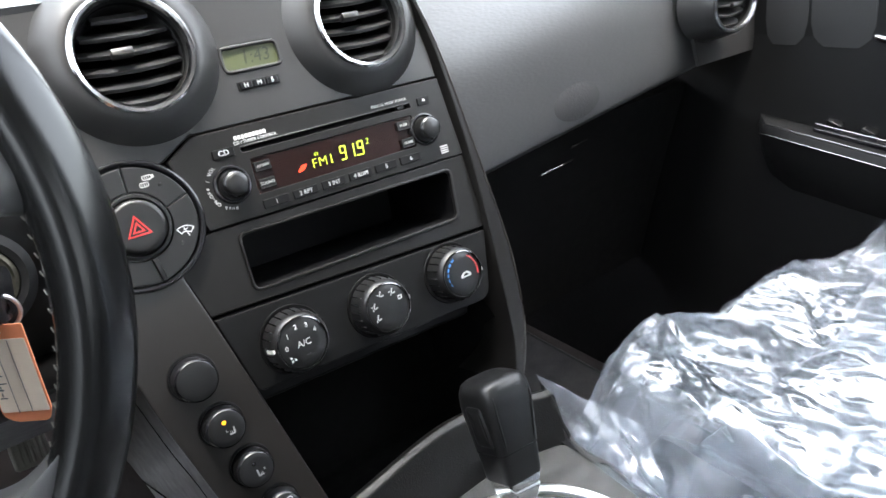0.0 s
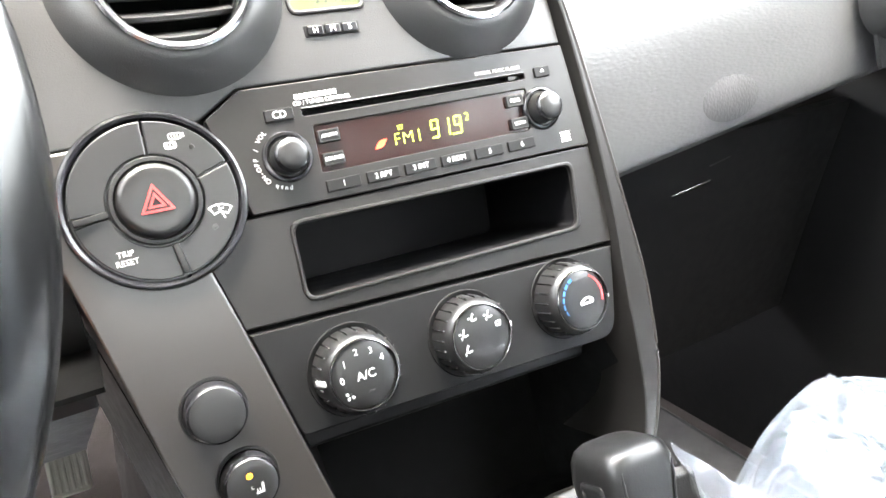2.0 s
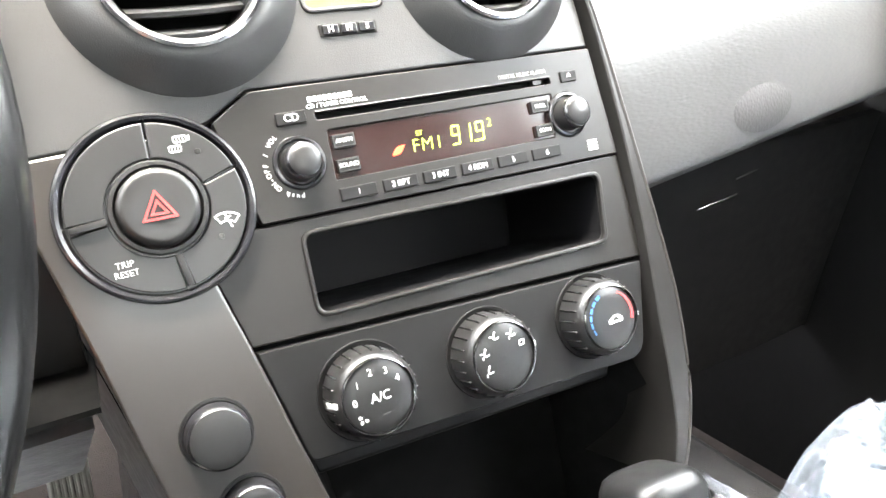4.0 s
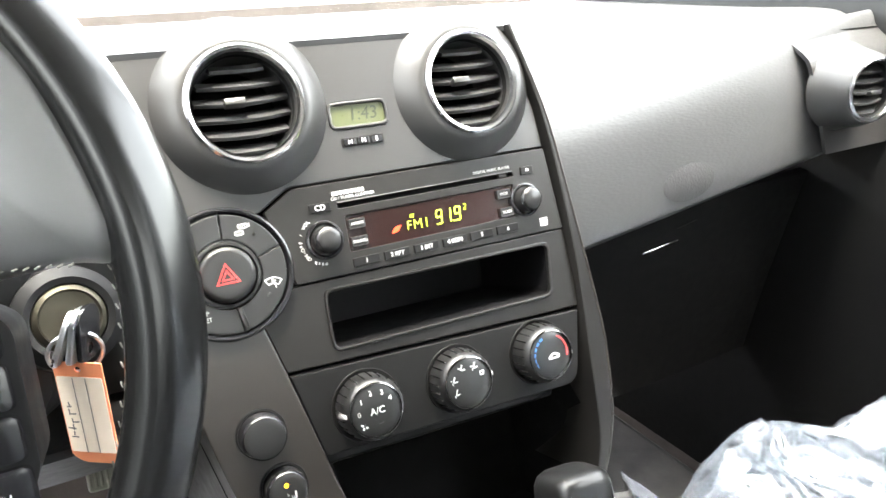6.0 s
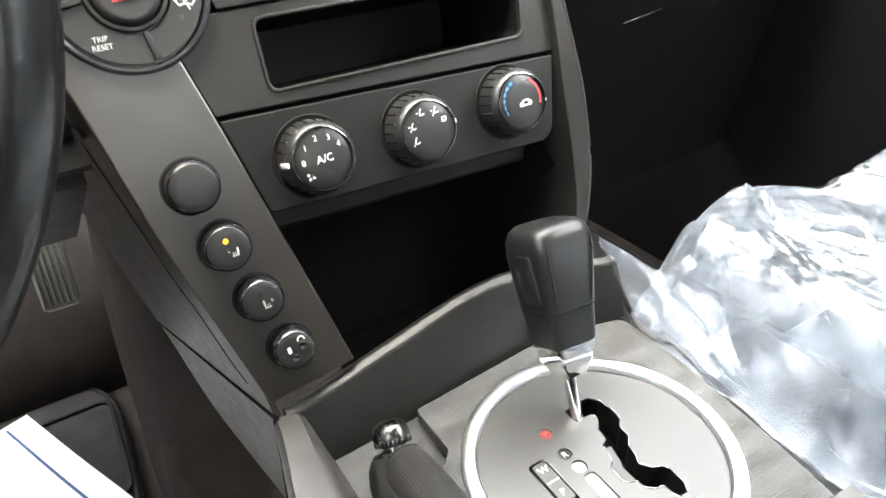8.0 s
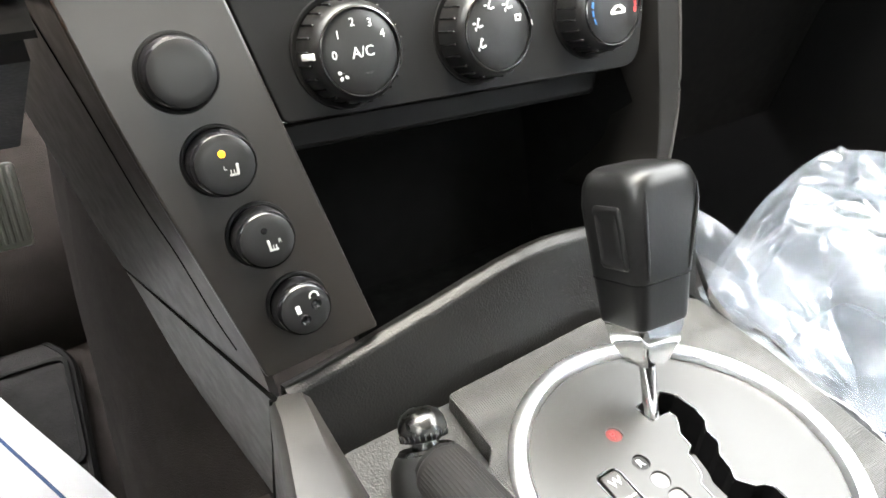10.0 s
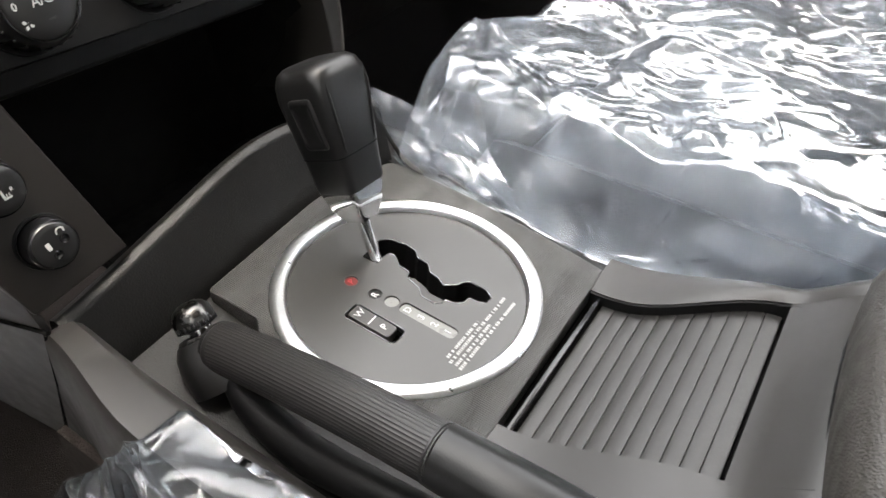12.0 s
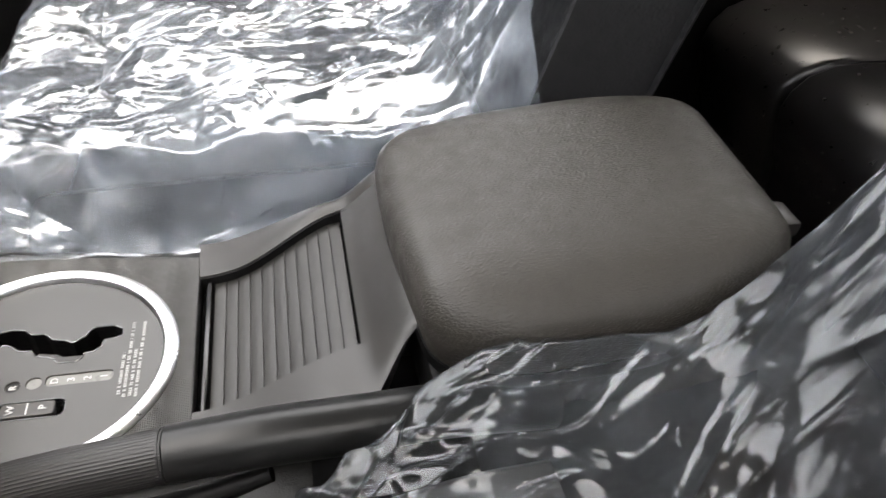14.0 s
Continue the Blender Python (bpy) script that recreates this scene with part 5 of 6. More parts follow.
def steering_wheel():
    w = thing("steering_wheel", "black leather steering wheel with stitched rim", "steering wheel", WHEEL @ Vector((0, 0, 0)))
    R, n, rings = 0.1856, 120, []
    girth = lambda a: 0.0132 + 0.0018 * max(0, math.cos(2 * a)) ** 2
    for k in range(n):
        a = 2 * math.pi * k / n
        c = Vector((R * math.cos(a), R * math.sin(a), 0))
        out = Vector((math.cos(a), math.sin(a), 0))
        rings.append([c + out * girth(a) * math.cos(t) * (1 + 0.07 * math.cos(3 * t)) + Vector((0, 0, 1)) * girth(a) * 1.10 * math.sin(t) * (1 + 0.07 * math.cos(3 * t)) for t in [2 * math.pi * j / 30 for j in range(30)]])
    rim = part("rim", loft(rings, WHEEL, closed=True), WRAP, w, "black leather rim")
    for k in range(150):
        a = 2 * math.pi * k / 150 + 0.01
        p = Vector(((R - girth(a) * 0.98) * math.cos(a), (R - girth(a) * 0.98) * math.sin(a), girth(a) * 0.12))
        part("stitch", block((0.0006, 0.0024, 0.0006), WHEEL @ Matrix.Translation(p) @ pose(0, 0, 0, 0, 0, math.degrees(a) + 22), 0.0002, 1), RUBBER, rim)
    hub = [[Vector((x * k, y * k, z)) for x, y in fillet([(-0.085, -0.070), (0.085, -0.070), (0.098, 0.020), (0.075, 0.070), (-0.075, 0.070), (-0.098, 0.020)], 0.03)] for z, k in ((-0.045, 0.9), (-0.020, 1.0), (0.010, 0.98), (0.020, 0.88), (0.024, 0.6), (0.025, 0.2))]
    part("airbag_cover", loft(hub, WHEEL, angle=70), FASCIA, w, "grey airbag cover")
    for s in (-1, 1):
        for word, pts, r in (("upper", [(0.070, 0.010), (0.130, 0.004), (0.160, 0.006), (0.174, 0.002), (0.181, 0.012), (0.162, 0.082), (0.132, 0.112), (0.120, 0.092), (0.070, 0.066)], 0.012),
                             ("lower", [(0.040, -0.066), (0.100, -0.090), (0.138, -0.094), (0.152, -0.088), (0.162, -0.078), (0.152, -0.102), (0.120, -0.140), (0.080, -0.166), (0.048, -0.168), (0.030, -0.120)], 0.010)):
            base = fillet([(s * x, y) for x, y in pts], r)
            cx, cy = sum(p[0] for p in base) / len(base), sum(p[1] for p in base) / len(base)
            dish = lambda x, y: 0.32 * min(0, math.hypot(x, y) - 0.168)
            web = [[Vector((cx + (x - cx) * k, cy + (y - cy) * k, z + dish(cx + (x - cx) * k, cy + (y - cy) * k))) for x, y in base] for z, k in ((-0.012, 0.94), (-0.004, 1.0), (0.002, 0.995), (0.0060, 0.97), (0.0092, 0.91), (0.0118, 0.80), (0.0138, 0.62), (0.0150, 0.40), (0.0155, 0.15))]
            spoke = part("spoke", loft(web, WHEEL, angle=70), SPOKE, w, "smooth grey %s spoke web" % word)
            seam = [Vector((0.1610, 0.0050)), Vector((0.1330, 0.0080)), Vector((0.0900, 0.0120))] if word == "upper" else [Vector((0.1560, -0.0885)), Vector((0.1380, -0.0965)), Vector((0.1050, -0.0945))]
            for p, q in zip(seam, seam[1:]):
                for k in range(8):
                    at = p.lerp(q, (k + 0.5) / 8)
                    part("stitch", block((0.0024, 0.0009, 0.0009), WHEEL @ pose(s * at.x, at.y, 0.0078 + dish(at.x, at.y), 0, 0, s * (math.degrees(math.atan2(q.y - p.y, q.x - p.x)) + 30)), 0.0003, 1), RUBBER, spoke)
    pod = part("switch_pod", loft([[Vector((x, y, z)) for x, y in fillet([(0.070, -0.084), (0.126, -0.076), (0.137, -0.062), (0.138, -0.010), (0.128, -0.002), (0.088, -0.004), (0.064, -0.050)], 0.006)] for z in (-0.034, 0.006, 0.009)], WHEEL), BLACK, w, "black switch pod")
    for k in range(4):
        y = -0.0655 + 0.0175 * k
        key = part("button", loft([[Vector((0.1145 + x * g, y + v * g, z)) for x, v in rounded(0.040, 0.0160, 0.003)] for z, g in ((0.0070, 1.0), (0.0100, 1.0), (0.0116, 0.95), (0.0120, 0.80))], WHEEL, angle=40), SHINY, pod)
        for j in range(3):
            part("key_mark", block((0.0012, 0.0009, 0.0004), WHEEL @ pose(0.1325, y - 0.004 + 0.004 * j, 0.0112), 0), GREY, key)
    part("volume_mark", letters("VOL", 0.0052, WHEEL @ pose(0.1240, -0.0675, 0.0121)), GREY, pod)


steering_wheel()


def column():
    c = thing("column_shroud", "black steering column shroud", "column cover", (-0.33, 0.42, 0.74))
    for name, low, word in (("upper_cover", False, "rounded upper half of the column cover"), ("lower_cover", True, "lower half of the column cover")):
        rings = []
        for y, wx, zt, zb in ((0.400, 0.080, 0.800, 0.690), (0.415, 0.110, 0.815, 0.672), (0.450, 0.120, 0.825, 0.660), (0.520, 0.125, 0.830, 0.655)):
            mid = zb + 0.48 * (zt - zb)
            if low:
                out = fillet([(-wx, zb + 0.03), (-wx * 0.6, zb), (wx * 0.7, zb), (wx, zb + 0.025), (wx, mid - 0.0006), (-wx, mid - 0.0006)], [0.015, 0.015, 0.015, 0.015, 0.001, 0.001])
            else:
                out = fillet([(-wx, mid + 0.0006), (wx, mid + 0.0006), (wx, zt - 0.03), (wx * 0.6, zt), (-wx * 0.6, zt), (-wx, zt - 0.03)], [0.001, 0.001, 0.015, 0.015, 0.015, 0.015])
            rings.append([Vector((-0.320 + x, y, z)) for x, z in out])
        part(name, loft(rings), BLACK, c, word)
    return c


column()


def instrument():
    c = thing("instrument_dial", "round black instrument dial with orange-red marks", "instrument", (-0.232, 0.505, 0.838))
    m = Matrix.Translation((-0.232, 0.498, 0.838)) @ pose(0, 0, 0, 78, 0, 0)
    part("face", lathe([(0.00005, 0.0), (0.030, 0.0), (0.0315, 0.004), (0.034, 0.004), (0.035, -0.002)], m, 48), BLACK, c)
    for k in range(9):
        part("scale_mark", flat([sector(0, 0, 0.0235, 0.0275, -62 + 15 * k, -56 + 15 * k, 4)], 0.0004, m, 0.00005, 0.0012), EMBER, c)
    part("needle", flat([[(0.002, -0.0012), (0.024, -0.0005), (0.024, 0.0005), (0.002, 0.0012)]], 0.0006, m @ pose(0, 0, 0.002, 0, 0, 24), 0.0001, 0.0012), EMBER, c, "orange-red needle")


instrument()


def ignition():
    aim = Vector((0.22, -0.93, 0.28)).normalized()
    m = Matrix.Translation((-0.1955, 0.4080, 0.7415)) @ aim.to_track_quat("Z", "Y").to_matrix().to_4x4()
    i = thing("ignition_lock", "dull metal ignition barrel in a black surround", "ignition lock", m.translation)
    part("surround", lathe([(0.0300, -0.030), (0.0270, -0.002), (0.0215, 0.003), (0.0182, 0.002), (0.0180, -0.002)], m, 40), BLACK, i)
    part("barrel", lathe([(0.0180, -0.004), (0.0178, 0.001), (0.0150, 0.003), (0.0140, 0.0015), (0.006, 0.0010), (0.00005, 0.0010)], m, 40), BRASS, i, "dull brass barrel face")
    k = thing("key_bunch", "bunch of steel keys hanging from the ignition", "keys", m.translation)
    for turn, lean, mat, word in ((2, 60, SATIN, "bright steel key head"), (-7, 72, SATIN, "bright steel key head"), (9, 50, SHINY, "black plastic key head")):
        q = m @ pose(0.0006 * turn, -0.005, 0.013, 0, 0, turn)
        outline = fillet([(-0.0095, -0.0180), (0.0095, -0.0180), (0.0110, 0.004), (0.006, 0.010), (-0.006, 0.010), (-0.0110, 0.004)], 0.004)
        part("key_head", flat([outline, circle(0, -0.012, 0.0026, 20)], 0.0028, q @ pose(0, 0, 0.002, 24, lean, 0), 0.0006), mat, k, word)
    part("key_blade", block((0.0022, 0.007, 0.024), m @ pose(0, 0, 0.006), 0.0004), CHROME, k)
    ring = [Vector((-0.1960 + 0.0125 * math.cos(a), 0.3960 - 0.004 * math.sin(a), 0.7270 + 0.0125 * math.sin(a))) for a in [2 * math.pi * j / 36 for j in range(36)]]
    part("split_ring", tube(ring, 0.0011, 8, closed=True), SATIN, k, "steel split ring")
    t = thing("key_tag", "cream paper key tag with orange border and pencil marks", "key tag", (-0.198, 0.398, 0.69))
    u = Vector((0.0235, -0.0170, -0.0045))
    v = Vector((-0.0020, 0.0020, 0.0560))
    nrm = u.cross(v).normalized()
    q = Matrix.Translation((-0.1975, 0.3890, 0.6955)) @ Matrix((u.normalized(), nrm.cross(u.normalized()), nrm)).transposed().to_4x4()
    W, H = 0.0270, 0.0590
    if (q.to_3x3() @ Vector((0, 0, 1))).y > 0:
        q = q @ pose(0, 0, 0, 0, 180, 0)
    q = q @ pose(0, 0, 0, 0, 0, 7)
    part("card", flat([fillet([(-W / 2, -H / 2 + 0.004), (-W / 2 + 0.006, -H / 2), (W / 2 - 0.003, -H / 2), (W / 2, -H / 2 + 0.008), (W / 2, H / 2), (-W / 2, H / 2)], [0.003, 0.004, 0.003, 0.003, 0.001, 0.001]), circle(0, H / 2 - 0.004, 0.0016, 14)], 0.0008, q, 0.0002), ORANGE, t, "orange card border")
    part("paper", flat([fillet([(-W / 2 + 0.0010, -H / 2 + 0.0068), (W / 2 - 0.0010, -H / 2 + 0.0068), (W / 2 - 0.0010, H / 2 - 0.0080), (-W / 2 + 0.0010, H / 2 - 0.0080)], 0.001)], 0.0004, q, 0.0001, 0.0006), TAG, t, "cream paper face")
    for x in (-0.0035, 0.0035):
        part("ruled_line", flat([rect(x, -0.001, 0.0003, 0.044, 0.0001)], 0.0002, q, 0.00003, 0.0008), INK, t)
    rnd = random.Random(3)
    for j in range(5):
        y = -0.014 + 0.0048 * j
        part("pencil_mark", flat([rect(-0.0075 + rnd.uniform(-0.0012, 0.0012), y, rnd.uniform(0.0026, 0.0046), 0.0007, 0.0002)], 0.0002, q @ pose(0, 0, 0, 0, 0, rnd.uniform(-9, 9)), 0.00003, 0.0008), INK, t)
        part("pencil_mark", flat([rect(rnd.uniform(-0.0092, -0.0058), y + 0.0014, 0.0007, rnd.uniform(0.0014, 0.0034), 0.0002)], 0.0002, q @ pose(0, 0, 0, 0, 0, rnd.uniform(-9, 9)), 0.00003, 0.0008), INK, t)


ignition()


# ---- footwell ----
def footwell():
    def tun(u, v):
        y = 1.05 - 1.2 * u
        zt = 0.350 + 0.15 * smooth(0.46, 0.66, y)
        xt = -0.086 - 0.202 * (min(y, 0.75) - 0.42) - 0.115 * (zt - 0.442) if y > 0.42 else -0.086
        k = v ** 1.25
        return (xt + (-0.205 - xt) * k - 0.006 * math.sin(math.pi * v) + 0.003 * noise.noise(Vector((y * 8, v * 4, 2))), y, 0.115 + (zt - 0.115) * (1 - v))
    tagged(part("tunnel_side", sheet(tun, 60, 24, 0.006), CARPET), "brown carpet over the tunnel side beside the pedals", "carpet", kind="structure")
    for s, word in ((-1, "driver's"), (1, "passenger's")):
        m = thing("floor_mat", "charcoal carpet floor mat in the %s footwell" % word, "floor mat", (0.42 * s, 0.75, 0.12))
        out = fillet([(-0.20, -0.28), (0.19, -0.28), (0.20, 0.24), (0.14, 0.33), (-0.16, 0.33), (-0.20, 0.2)], 0.04)
        part("carpet", flat([out], 0.010, pose(0.425 * s, 0.72, 0.124), 0.002), MAT, m)
        part("binding", tube([(0.425 * s + x, 0.72 + y, 0.120) for x, y in out], 0.0055, 8, closed=True), BLACK, m, "stitched black edge binding")
        if s < 0:
            part("heel_pad", flat([rect(-0.30, 0.86, 0.14, 0.20, 0.02), rect(-0.30, 0.86, 0.128, 0.188, 0.016)], 0.004, pose(0, 0, 0), 0.001, 0.129), BLACK, m)
    p = thing("paper_mat", "white paper floor mat with a blue printed line", "paper mat", (-0.36, 0.70, 0.13))
    q = Matrix.Translation((-0.336, 0.979, 0.133)) @ pose(0, 0, 0, 0, 0, -67.2)

    def paper(u, v):
        a = q @ Vector((0.52 * u, -0.36 * v, 0))
        return (a.x, a.y, a.z + 0.005 * noise.noise(Vector((u * 3, v * 2, 4))) + 0.0045)
    part("paper", sheet(paper, 30, 20, 0.0006), PAPER, p)
    part("blue_line", sheet(lambda u, v: (lambda a: (a.x, a.y, a.z + 0.005 * noise.noise(Vector(((0.02 + 0.96 * u) * 3, (0.030 + 0.0035 * v) / 0.36 * 2, 4))) + 0.0056))(q @ Vector((0.52 * (0.02 + 0.96 * u), -(0.030 + 0.0035 * v), 0))), 30, 1), BLUE, p, "thin blue printed line")
    g = thing("accelerator_pedal", "worn grey rubber accelerator pedal with ribs", "pedal", (-0.231, 0.91, 0.32))
    m = Matrix.Translation((-0.2310, 0.910, 0.369)) @ pose(0, 0, 0, 58, 0, -4)
    part("pad", flat([fillet([(-0.0205, -0.045), (0.0205, -0.045), (0.022, 0.045), (-0.022, 0.045)], 0.006)], 0.010, m, 0.002), RUBBER, g)
    for k in range(6):
        part("rib", block((0.0038, 0.080, 0.004), m @ pose(-0.0168 + 0.0067 * k, 0, 0.001), 0.0012, 1), RUBBER, g)
    part("arm", tube([m @ Vector((0, 0.04, -0.012)), m @ Vector((0.005, 0.12, -0.03)), m @ Vector((0.01, 0.26, -0.06))], 0.008, 8), BLACK, g)


footwell()


# ---- seats ----
def seat(s, label):
    t = thing("front_seat", label, "car seat", (0.42 * s, 0.1, 0.12), "front seats")
    cx = 0.425 * s

    def cushion(u, v):
        x = -0.235 + 0.47 * u
        y = 0.36 - 0.46 * v
        bol = 0.048 * smooth(0.14, 0.215, abs(x)) - 0.06 * smooth(0.215, 0.235, abs(x))
        front = 1 - smooth(0.29, 0.36, y)
        return (cx + x, y, 0.25 + 0.175 * front ** 0.6 + bol * (0.4 + 0.6 * front))
    part("cushion", sheet(cushion, 40, 36, 0.02), SEAT, t, "dark grey leather cushion with raised bolsters")
    part("base", block((0.44, 0.44, 0.22), pose(cx, 0.10, 0.245), 0.02), BLACK, t)

    def back(u, v):
        x = -0.235 + 0.47 * u
        bol = 0.055 * smooth(0.13, 0.225, abs(x)) - 0.10 * smooth(0.222, 0.236, abs(x))
        return (cx + x * (1 - 0.15 * v), -0.12 - 0.21 * v + bol, 0.40 + 0.62 * v)
    part("backrest", sheet(back, 36, 24, 0.09), SEAT, t, "dark leather backrest")
    part("headrest", block((0.24, 0.09, 0.17), pose(cx, -0.36, 1.13, 8), 0.035, 3), SEAT, t)
    return t


seat(1, "dark grey leather passenger seat under clear film")
seat(-1, "dark grey leather driver's seat under clear film")


def rear_seat():
    r = thing("rear_seat", "black leather rear bench behind the front seats", "rear seat", (0, -0.8, 0.2))
    for x0, x1 in ((-0.64, -0.215), (-0.21, 0.21), (0.215, 0.425), (0.43, 0.64)):
        rings = []
        for x, k in ((x0, 0.96), (x0 + 0.01, 1.0), (x1 - 0.01, 1.0), (x1, 0.96)):
            prof = [(-0.58, 0.14), (-0.555, 0.28), (-0.538, 0.330), (-0.535, 0.355), (-0.542, 0.378), (-0.560, 0.398), (-0.590, 0.410), (-0.64, 0.412), (-1.00, 0.385), (-1.02, 0.14)]
            rings.append([Vector((x, -0.75 + (y + 0.75) * k, 0.3 + (z - 0.3) * k)) for y, z in prof])
        part("cushion", loft(rings, angle=60), BENCH, r)
    part("backrest", block((1.26, 0.14, 0.60), pose(0, -1.08, 0.68, -14), 0.04, 3), BENCH, r)


rear_seat()


def value_noise(x, y, seed):
    """Smooth random heights between -1 and 1 over arrays of places."""
    grid = np.random.RandomState(seed).uniform(-1, 1, (64, 64))
    i, j = np.floor(x).astype(int), np.floor(y).astype(int)
    fx, fy = x - i, y - j
    fx, fy = fx * fx * fx * (fx * (fx * 6 - 15) + 10), fy * fy * fy * (fy * (fy * 6 - 15) + 10)
    at = lambda a, b: grid[a % 64, b % 64]
    return (at(i, j) * (1 - fx) + at(i + 1, j) * fx) * (1 - fy) + (at(i, j + 1) * (1 - fx) + at(i + 1, j + 1) * fx) * fy


def shards(x, y, seed):
    """Random heights on a triangular lattice, joined by flat triangles."""
    grid = np.random.RandomState(seed).uniform(-1, 1, (64, 64))
    k = (x + y) * 0.3660254
    i, j = np.floor(x + k).astype(int), np.floor(y + k).astype(int)
    fx, fy = x + k - i, y + k - j
    at = lambda a, b: grid[a % 64, b % 64]
    return np.where(fx > fy, at(i, j) * (1 - fx) + at(i + 1, j) * (fx - fy) + at(i + 1, j + 1) * fy, at(i, j) * (1 - fy) + at(i, j + 1) * (fy - fx) + at(i + 1, j + 1) * fx)


def crumple(x, y, seed, pulls, count, amp, crease):
    """Loose polythene: soft billows, long thin ridges and pleats fanning from where it is pulled, and small broken shards."""
    rnd = random.Random(seed)
    wx, wy = x + 0.012 * value_noise(x * 16, y * 16, seed + 1), y + 0.012 * value_noise(x * 16 + 9, y * 16, seed + 2)
    h = 0.9 * value_noise(wx * 6, wy * 6, seed + 3) + 0.10 * value_noise(wx * 14, wy * 14, seed + 4)
    busy = np.clip(0.5 + 1.4 * value_noise(x * 9, y * 9, seed + 5), 0, 1)
    h = h + 1.1 * shards(wx * 10 + wy * 3, wy * 8 - wx * 3, seed + 6) + (0.22 + 0.36 * busy) * shards(wx * 13 + wy * 18, wy * 24 - wx * 17, seed + 7) + (0.10 + 0.20 * busy) * shards(wx * 60, wy * 36 + wx * 24, seed + 8) + 0.07 * shards(wx * 90 + wy * 60, wy * 80 - wx * 70, seed + 9)
    x0, x1, y0, y1 = x.min(), x.max(), y.min(), y.max()
    for k in range(count):
        px, py = pulls[k % len(pulls)]
        cx, cy = rnd.uniform(x0, x1), rnd.uniform(y0, y1)
        a = math.atan2(cy - py, cx - px) + rnd.gauss(0, 0.35)
        long, thin = (rnd.uniform(0.03, 0.20), rnd.uniform(0.0014, 0.0036)) if k % 2 else (rnd.uniform(0.015, 0.07), rnd.uniform(0.0009, 0.0018))
        dx, dy = wx - cx, wy - cy
        along = dx * math.cos(a) + dy * math.sin(a)
        off = -dx * math.sin(a) + dy * math.cos(a) + rnd.uniform(-3, 3) * along * along
        fade = np.clip(1 - (along / long) ** 2, 0, 1) ** 1.5
        if k % 3:
            h = h + crease * rnd.uniform(0.4, 1.2) * np.exp(-np.abs(off) / thin) * fade
        else:
            h = h + crease * rnd.uniform(0.4, 1.0) * np.tanh(off / thin) * np.exp(-(off / (thin * 7)) ** 2) * fade
    h[1:-1, 1:-1] = 0.5 * h[1:-1, 1:-1] + 0.125 * (h[:-2, 1:-1] + h[2:, 1:-1] + h[1:-1, :-2] + h[1:-1, 2:])
    return amp * h


def film_mesh(x, y, z):
    nv, nu = x.shape
    me = bpy.data.meshes.new("film")
    verts = np.stack((x, y, z), axis=-1).reshape(-1, 3)
    k = np.arange(nu * nv).reshape(nv, nu)
    faces = np.stack((k[:-1, :-1], k[:-1, 1:], k[1:, 1:], k[1:, :-1]), axis=-1).reshape(-1, 4)
    me.from_pydata(verts.tolist(), [], faces.tolist())
    return tidy(me, 60)


def puffed(x, y, z, d):
    """A sheet pushed out by d along its own normals."""
    p = np.stack((x, y, z), axis=-1)
    n = np.cross(np.gradient(p, axis=1), np.gradient(p, axis=0))
    n /= np.linalg.norm(n, axis=-1, keepdims=True) + 1e-9
    n *= np.sign(n[..., 2:].mean())
    p = p + n * d[..., None]
    return p[..., 0], p[..., 1], p[..., 2]


def ease(a, b, x):
    t = np.clip((x - a) / (b - a), 0, 1)
    return t * t * (3 - 2 * t)


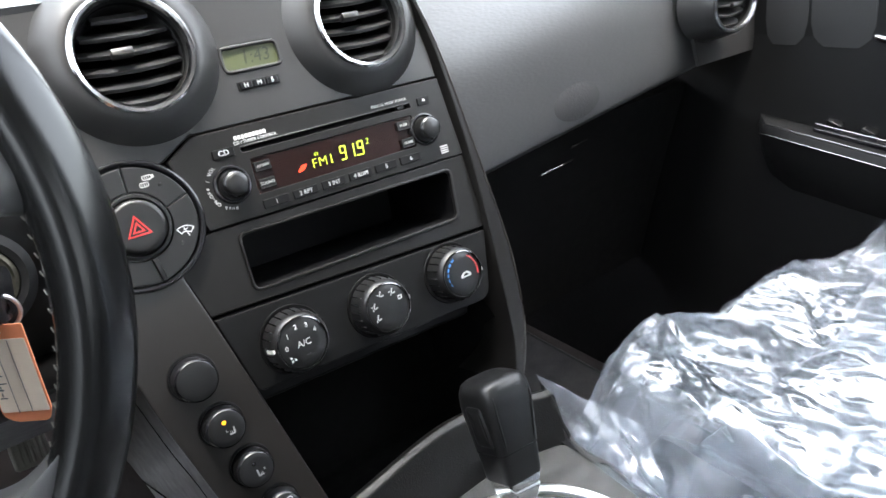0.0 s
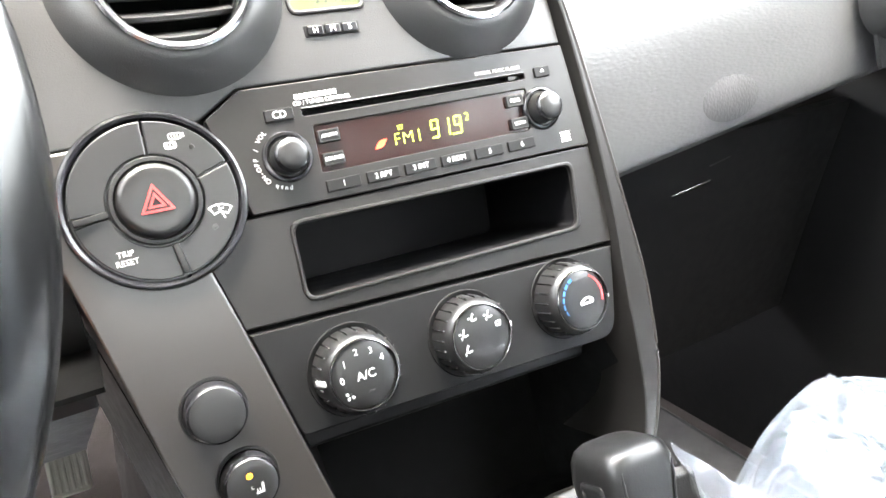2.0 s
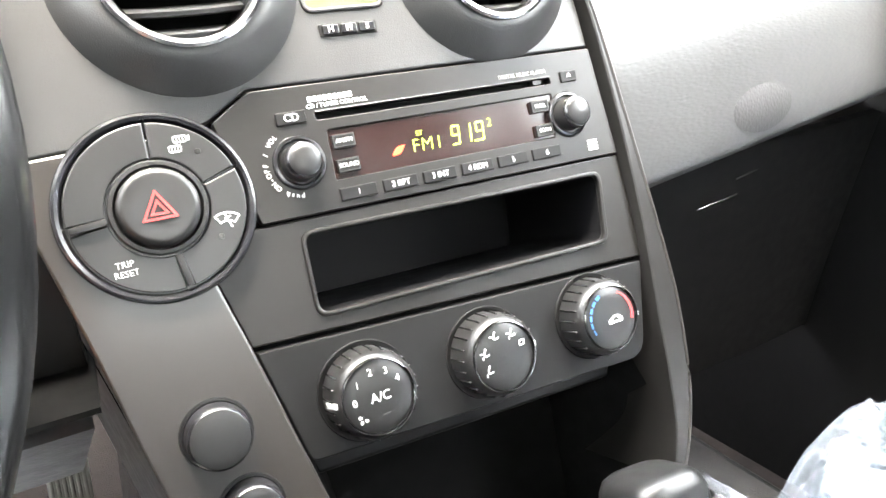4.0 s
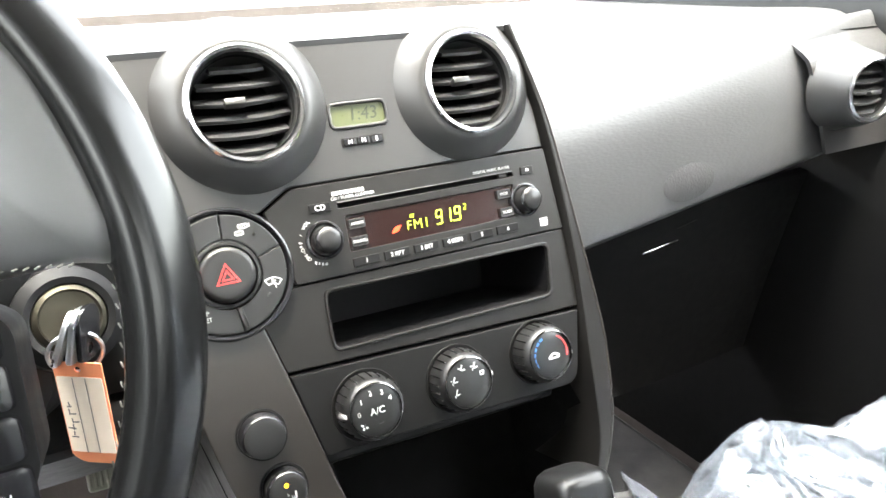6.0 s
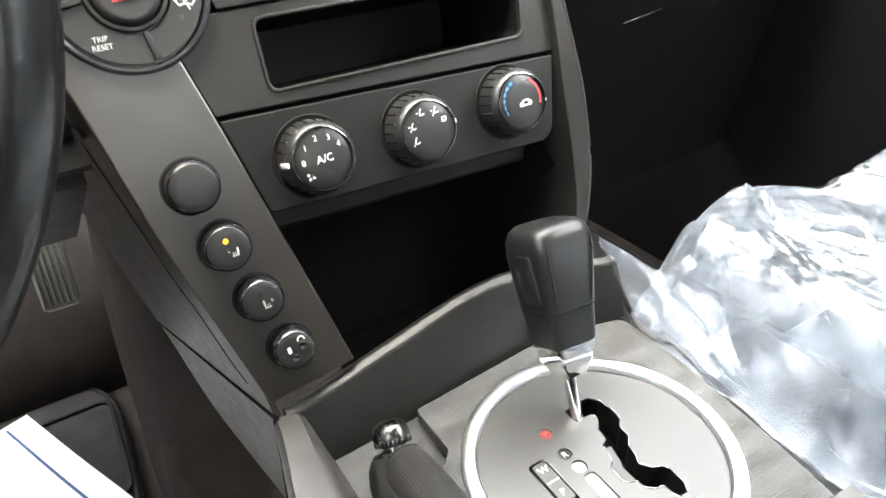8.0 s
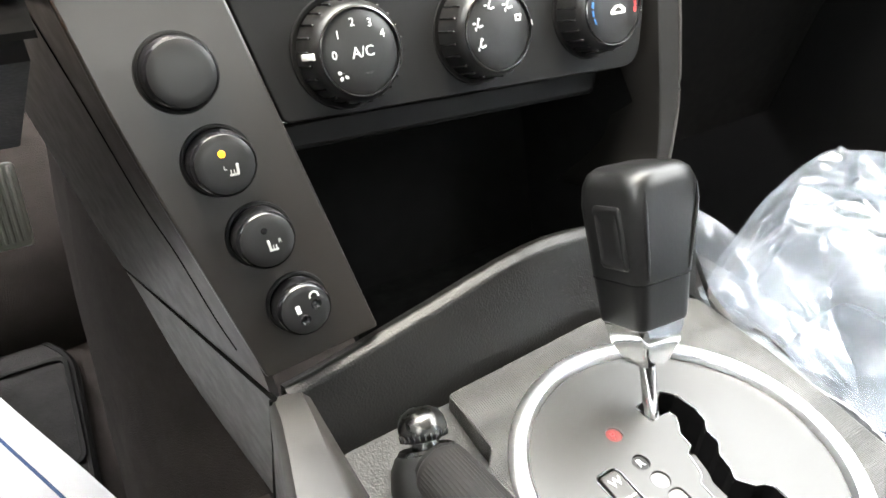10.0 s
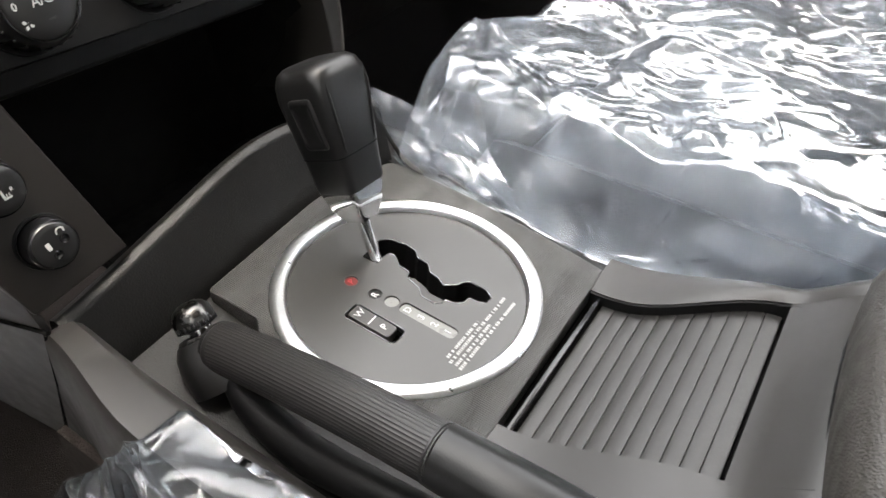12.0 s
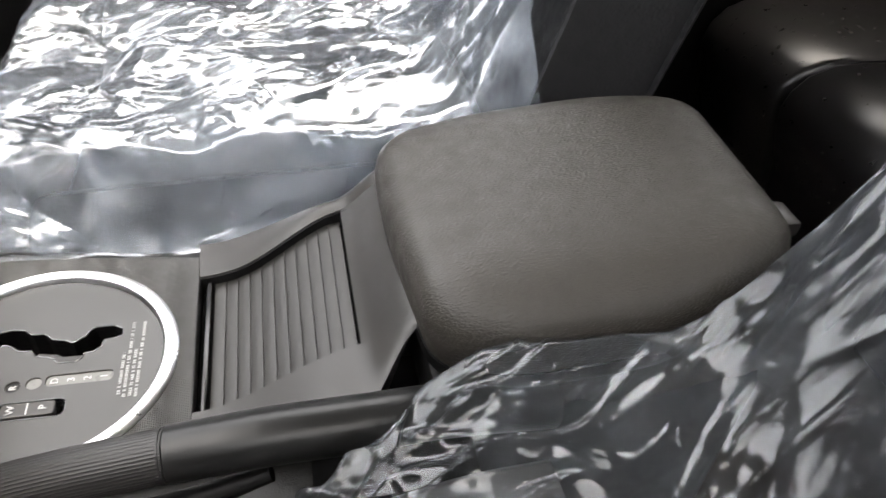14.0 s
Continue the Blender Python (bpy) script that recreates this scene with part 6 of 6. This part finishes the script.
def seat_films():
    def passenger(n, seed, sink, count):
        u, v = np.meshgrid(np.linspace(0, 1, n + 1), np.linspace(0, 1, n + 1))
        x = 0.163 + 0.52 * u
        edge = 0.358 + 0.028 * ease(0.20, 0.30, x) - 0.045 * ease(0.335, 0.375, x) - 0.050 * ease(0.44, 0.62, x)
        y = edge + 0.085 - (0.560 + 0.70 * np.clip(x - 0.24, 0, 0.30)) * v
        rise = 0.006 + 0.058 * ease(0.163, 0.235, x) + 0.012 * ease(0.20, 0.33, x) + 0.010 * ease(0.34, 0.46, x)
        near = ease(edge + 0.085, edge - 0.005, y)
        z = 0.30 + 0.138 * near + rise * near + 0.34 * ease(-0.02, -0.24, y) * ease(0.19, 0.27, x)
        k = 0.6 + 0.4 * ease(0.163, 0.185, x)
        d = crumple(x, y, seed, ((0.34, 0.42), (0.17, 0.05), (0.50, -0.10)), count, 0.0105, 0.30) * k
        return film_mesh(*puffed(x, y, z, d - sink * k))
    f = thing("seat_film", "crumpled clear polythene film over the passenger seat", "plastic film", (0.42, 0.2, 0.45), "protective seat films")
    part("film", passenger(430, 11, 0.0, 330), FILM, f)
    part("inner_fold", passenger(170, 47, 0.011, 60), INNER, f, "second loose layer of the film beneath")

    def flap(u, v):
        a = Vector((0.1640, 0.390, 0.515)).lerp(Vector((0.1660, 0.350, 0.452)), v)
        b = Vector((0.205, 0.300, 0.480)).lerp(Vector((0.172, 0.250, 0.450)), v)
        p = a.lerp(b, u)
        return p + Vector((0.006 * noise.noise(Vector((u * 4, v * 3, 8))), 0.003 * math.sin(5 * v), 0.004 * noise.noise(Vector((u * 6, v * 5, 1)))))
    part("loose_flap", sheet(flap, 24, 16, 0, 75), FLAP, f, "thin see-through loose flap")

    u, v = np.meshgrid(np.linspace(0, 1, 361), np.linspace(0, 1, 361))
    y = 0.345 - 0.62 * v
    x0 = -0.074 + 0.048 * ease(0.12, 0.0, y)
    x = x0 - 0.54 * u
    lift, side = ease(0.345, 0.282, y), ease(0, 0.026, x0 - x)
    top = 0.499 + 0.033 * ease(0.14, 0.0, y)
    z = 0.420 + (top - 0.420) * side - 0.035 * ease(0.06, 0.22, x0 - x) - 0.17 * (1 - lift) + 0.28 * ease(-0.10, -0.30, y) * side
    d = crumple(x, y, 23, ((-0.05, -0.20), (-0.30, 0.30), (-0.10, 0.10)), 260, 0.0105, 0.50) * (0.2 + 0.8 * side) * (0.3 + 0.7 * lift) * (1 - 0.3 * ease(-0.09, -0.16, y))
    x, y, z = puffed(x, y, z, d)
    g = thing("seat_film", "crumpled clear polythene film over the driver's seat", "plastic film", (-0.42, 0.1, 0.45), "protective seat films")
    part("film", film_mesh(x, y, z), THIN, g)
    hem = [(x[8, k], y[8, k], z[8, k]) for k in range(0, 361, 4)]
    part("hem", tube(hem, 0.0012, 6), THIN, g, "rolled front hem of the film")


seat_films()


# ---- passenger door ----
def door_trim():
    d = thing("door_trim", "black passenger door trim with an armrest", "door trim", (0.62, 0.2, 0.55))
    line_z = lambda y: 0.621 - 0.12 * (0.455 - y) if y > 0.25 else 0.5964
    rings = []
    for k in range(18):
        y = 0.470 - 0.80 * (k / 17) ** 1.3
        z, tuck = line_z(y) + 0.006, 0.030 * smooth(0.440, 0.472, y)
        rings.append([Vector(p) for p in ((0.70, y, z - 0.14), (0.650 + tuck, y, z - 0.10), (0.618 + tuck, y, z - 0.040), (0.610 + tuck, y, z - 0.010), (0.614 + tuck, y, z - 0.001), (0.628 + tuck * 0.5, y, z + 0.002), (0.70, y, z + 0.003))])
    part("armrest", loft(rings), BLACK, d)
    for dx, dz, r in ((-0.0012, -0.004, 0.0007), (0.0045, 0.0068, 0.0005)):
        part("bright_line", tube([(0.6105 + dx, 0.452 - 0.040 * k, line_z(0.452 - 0.040 * k) + dz) for k in range(11)], r, 6), RIMS, d, "thin bright line along the armrest")
    plate = part("switch_plate", flat([fillet([(-0.016, -0.080), (0.016, -0.080), (0.012, 0.080), (-0.012, 0.080)], 0.008)], 0.008, pose(0.640, 0.318, 0.620, 6, -10, 0), 0.0015), SHINY, d)
    part("plate_edge", tube([(0.6265, 0.392 - 0.020 * k, 0.632 - 0.0022 * k) for k in range(8)], 0.0007, 6), RIMS, plate)
    for y in (0.376, 0.338, 0.300):
        part("window_switch", block((0.014, 0.018, 0.010), pose(0.638, y, 0.6245 + 0.1 * (y - 0.318), 18, -8, 0), 0.003), RIMS, plate, "small switch with a pale worn edge")
    part("upper_trim", sheet(lambda u, v: (0.676 - 0.016 * math.sin(math.pi * v), 0.62 - 1.0 * u, 0.62 + 0.27 * v), 12, 12, 0.01), BLACK, d)
    for y0, y1, bow in ((0.476, 0.428, 0.0), (0.420, 0.352, 0.006)):
        part("inset_panel", sheet(lambda u, v: (0.6585 - 0.004 * math.sin(math.pi * v) - 0.004 * math.sin(math.pi * u), y0 + (y1 - y0) * u + bow * v, 0.716 + 0.125 * v), 8, 8, 0.006), FASCIA, d, "grey inset panel of the door")
    part("handle_cup", lathe([(0.0240, -0.001), (0.0230, 0.003), (0.0200, 0.004), (0.0185, 0.000), (0.0165, -0.004), (0.00005, -0.006)], Matrix.Translation((0.6545, 0.390, 0.764)) @ pose(0, 0, 0, 0, -90, 0), 40), BLACK, d, "dark oval handle cup")
    part("door_release", tube([(0.652, 0.350, 0.728), (0.645, 0.338, 0.727), (0.645, 0.310, 0.724), (0.652, 0.296, 0.722)], 0.004, 10), CHROME, d, "chrome door release lever")
    part("seam_line", tube([(0.6605, 0.476 - 0.02 * k, 0.6905 + 0.0015 * k) for k in range(8)], 0.0007, 5), FASCIA, d)


door_trim()
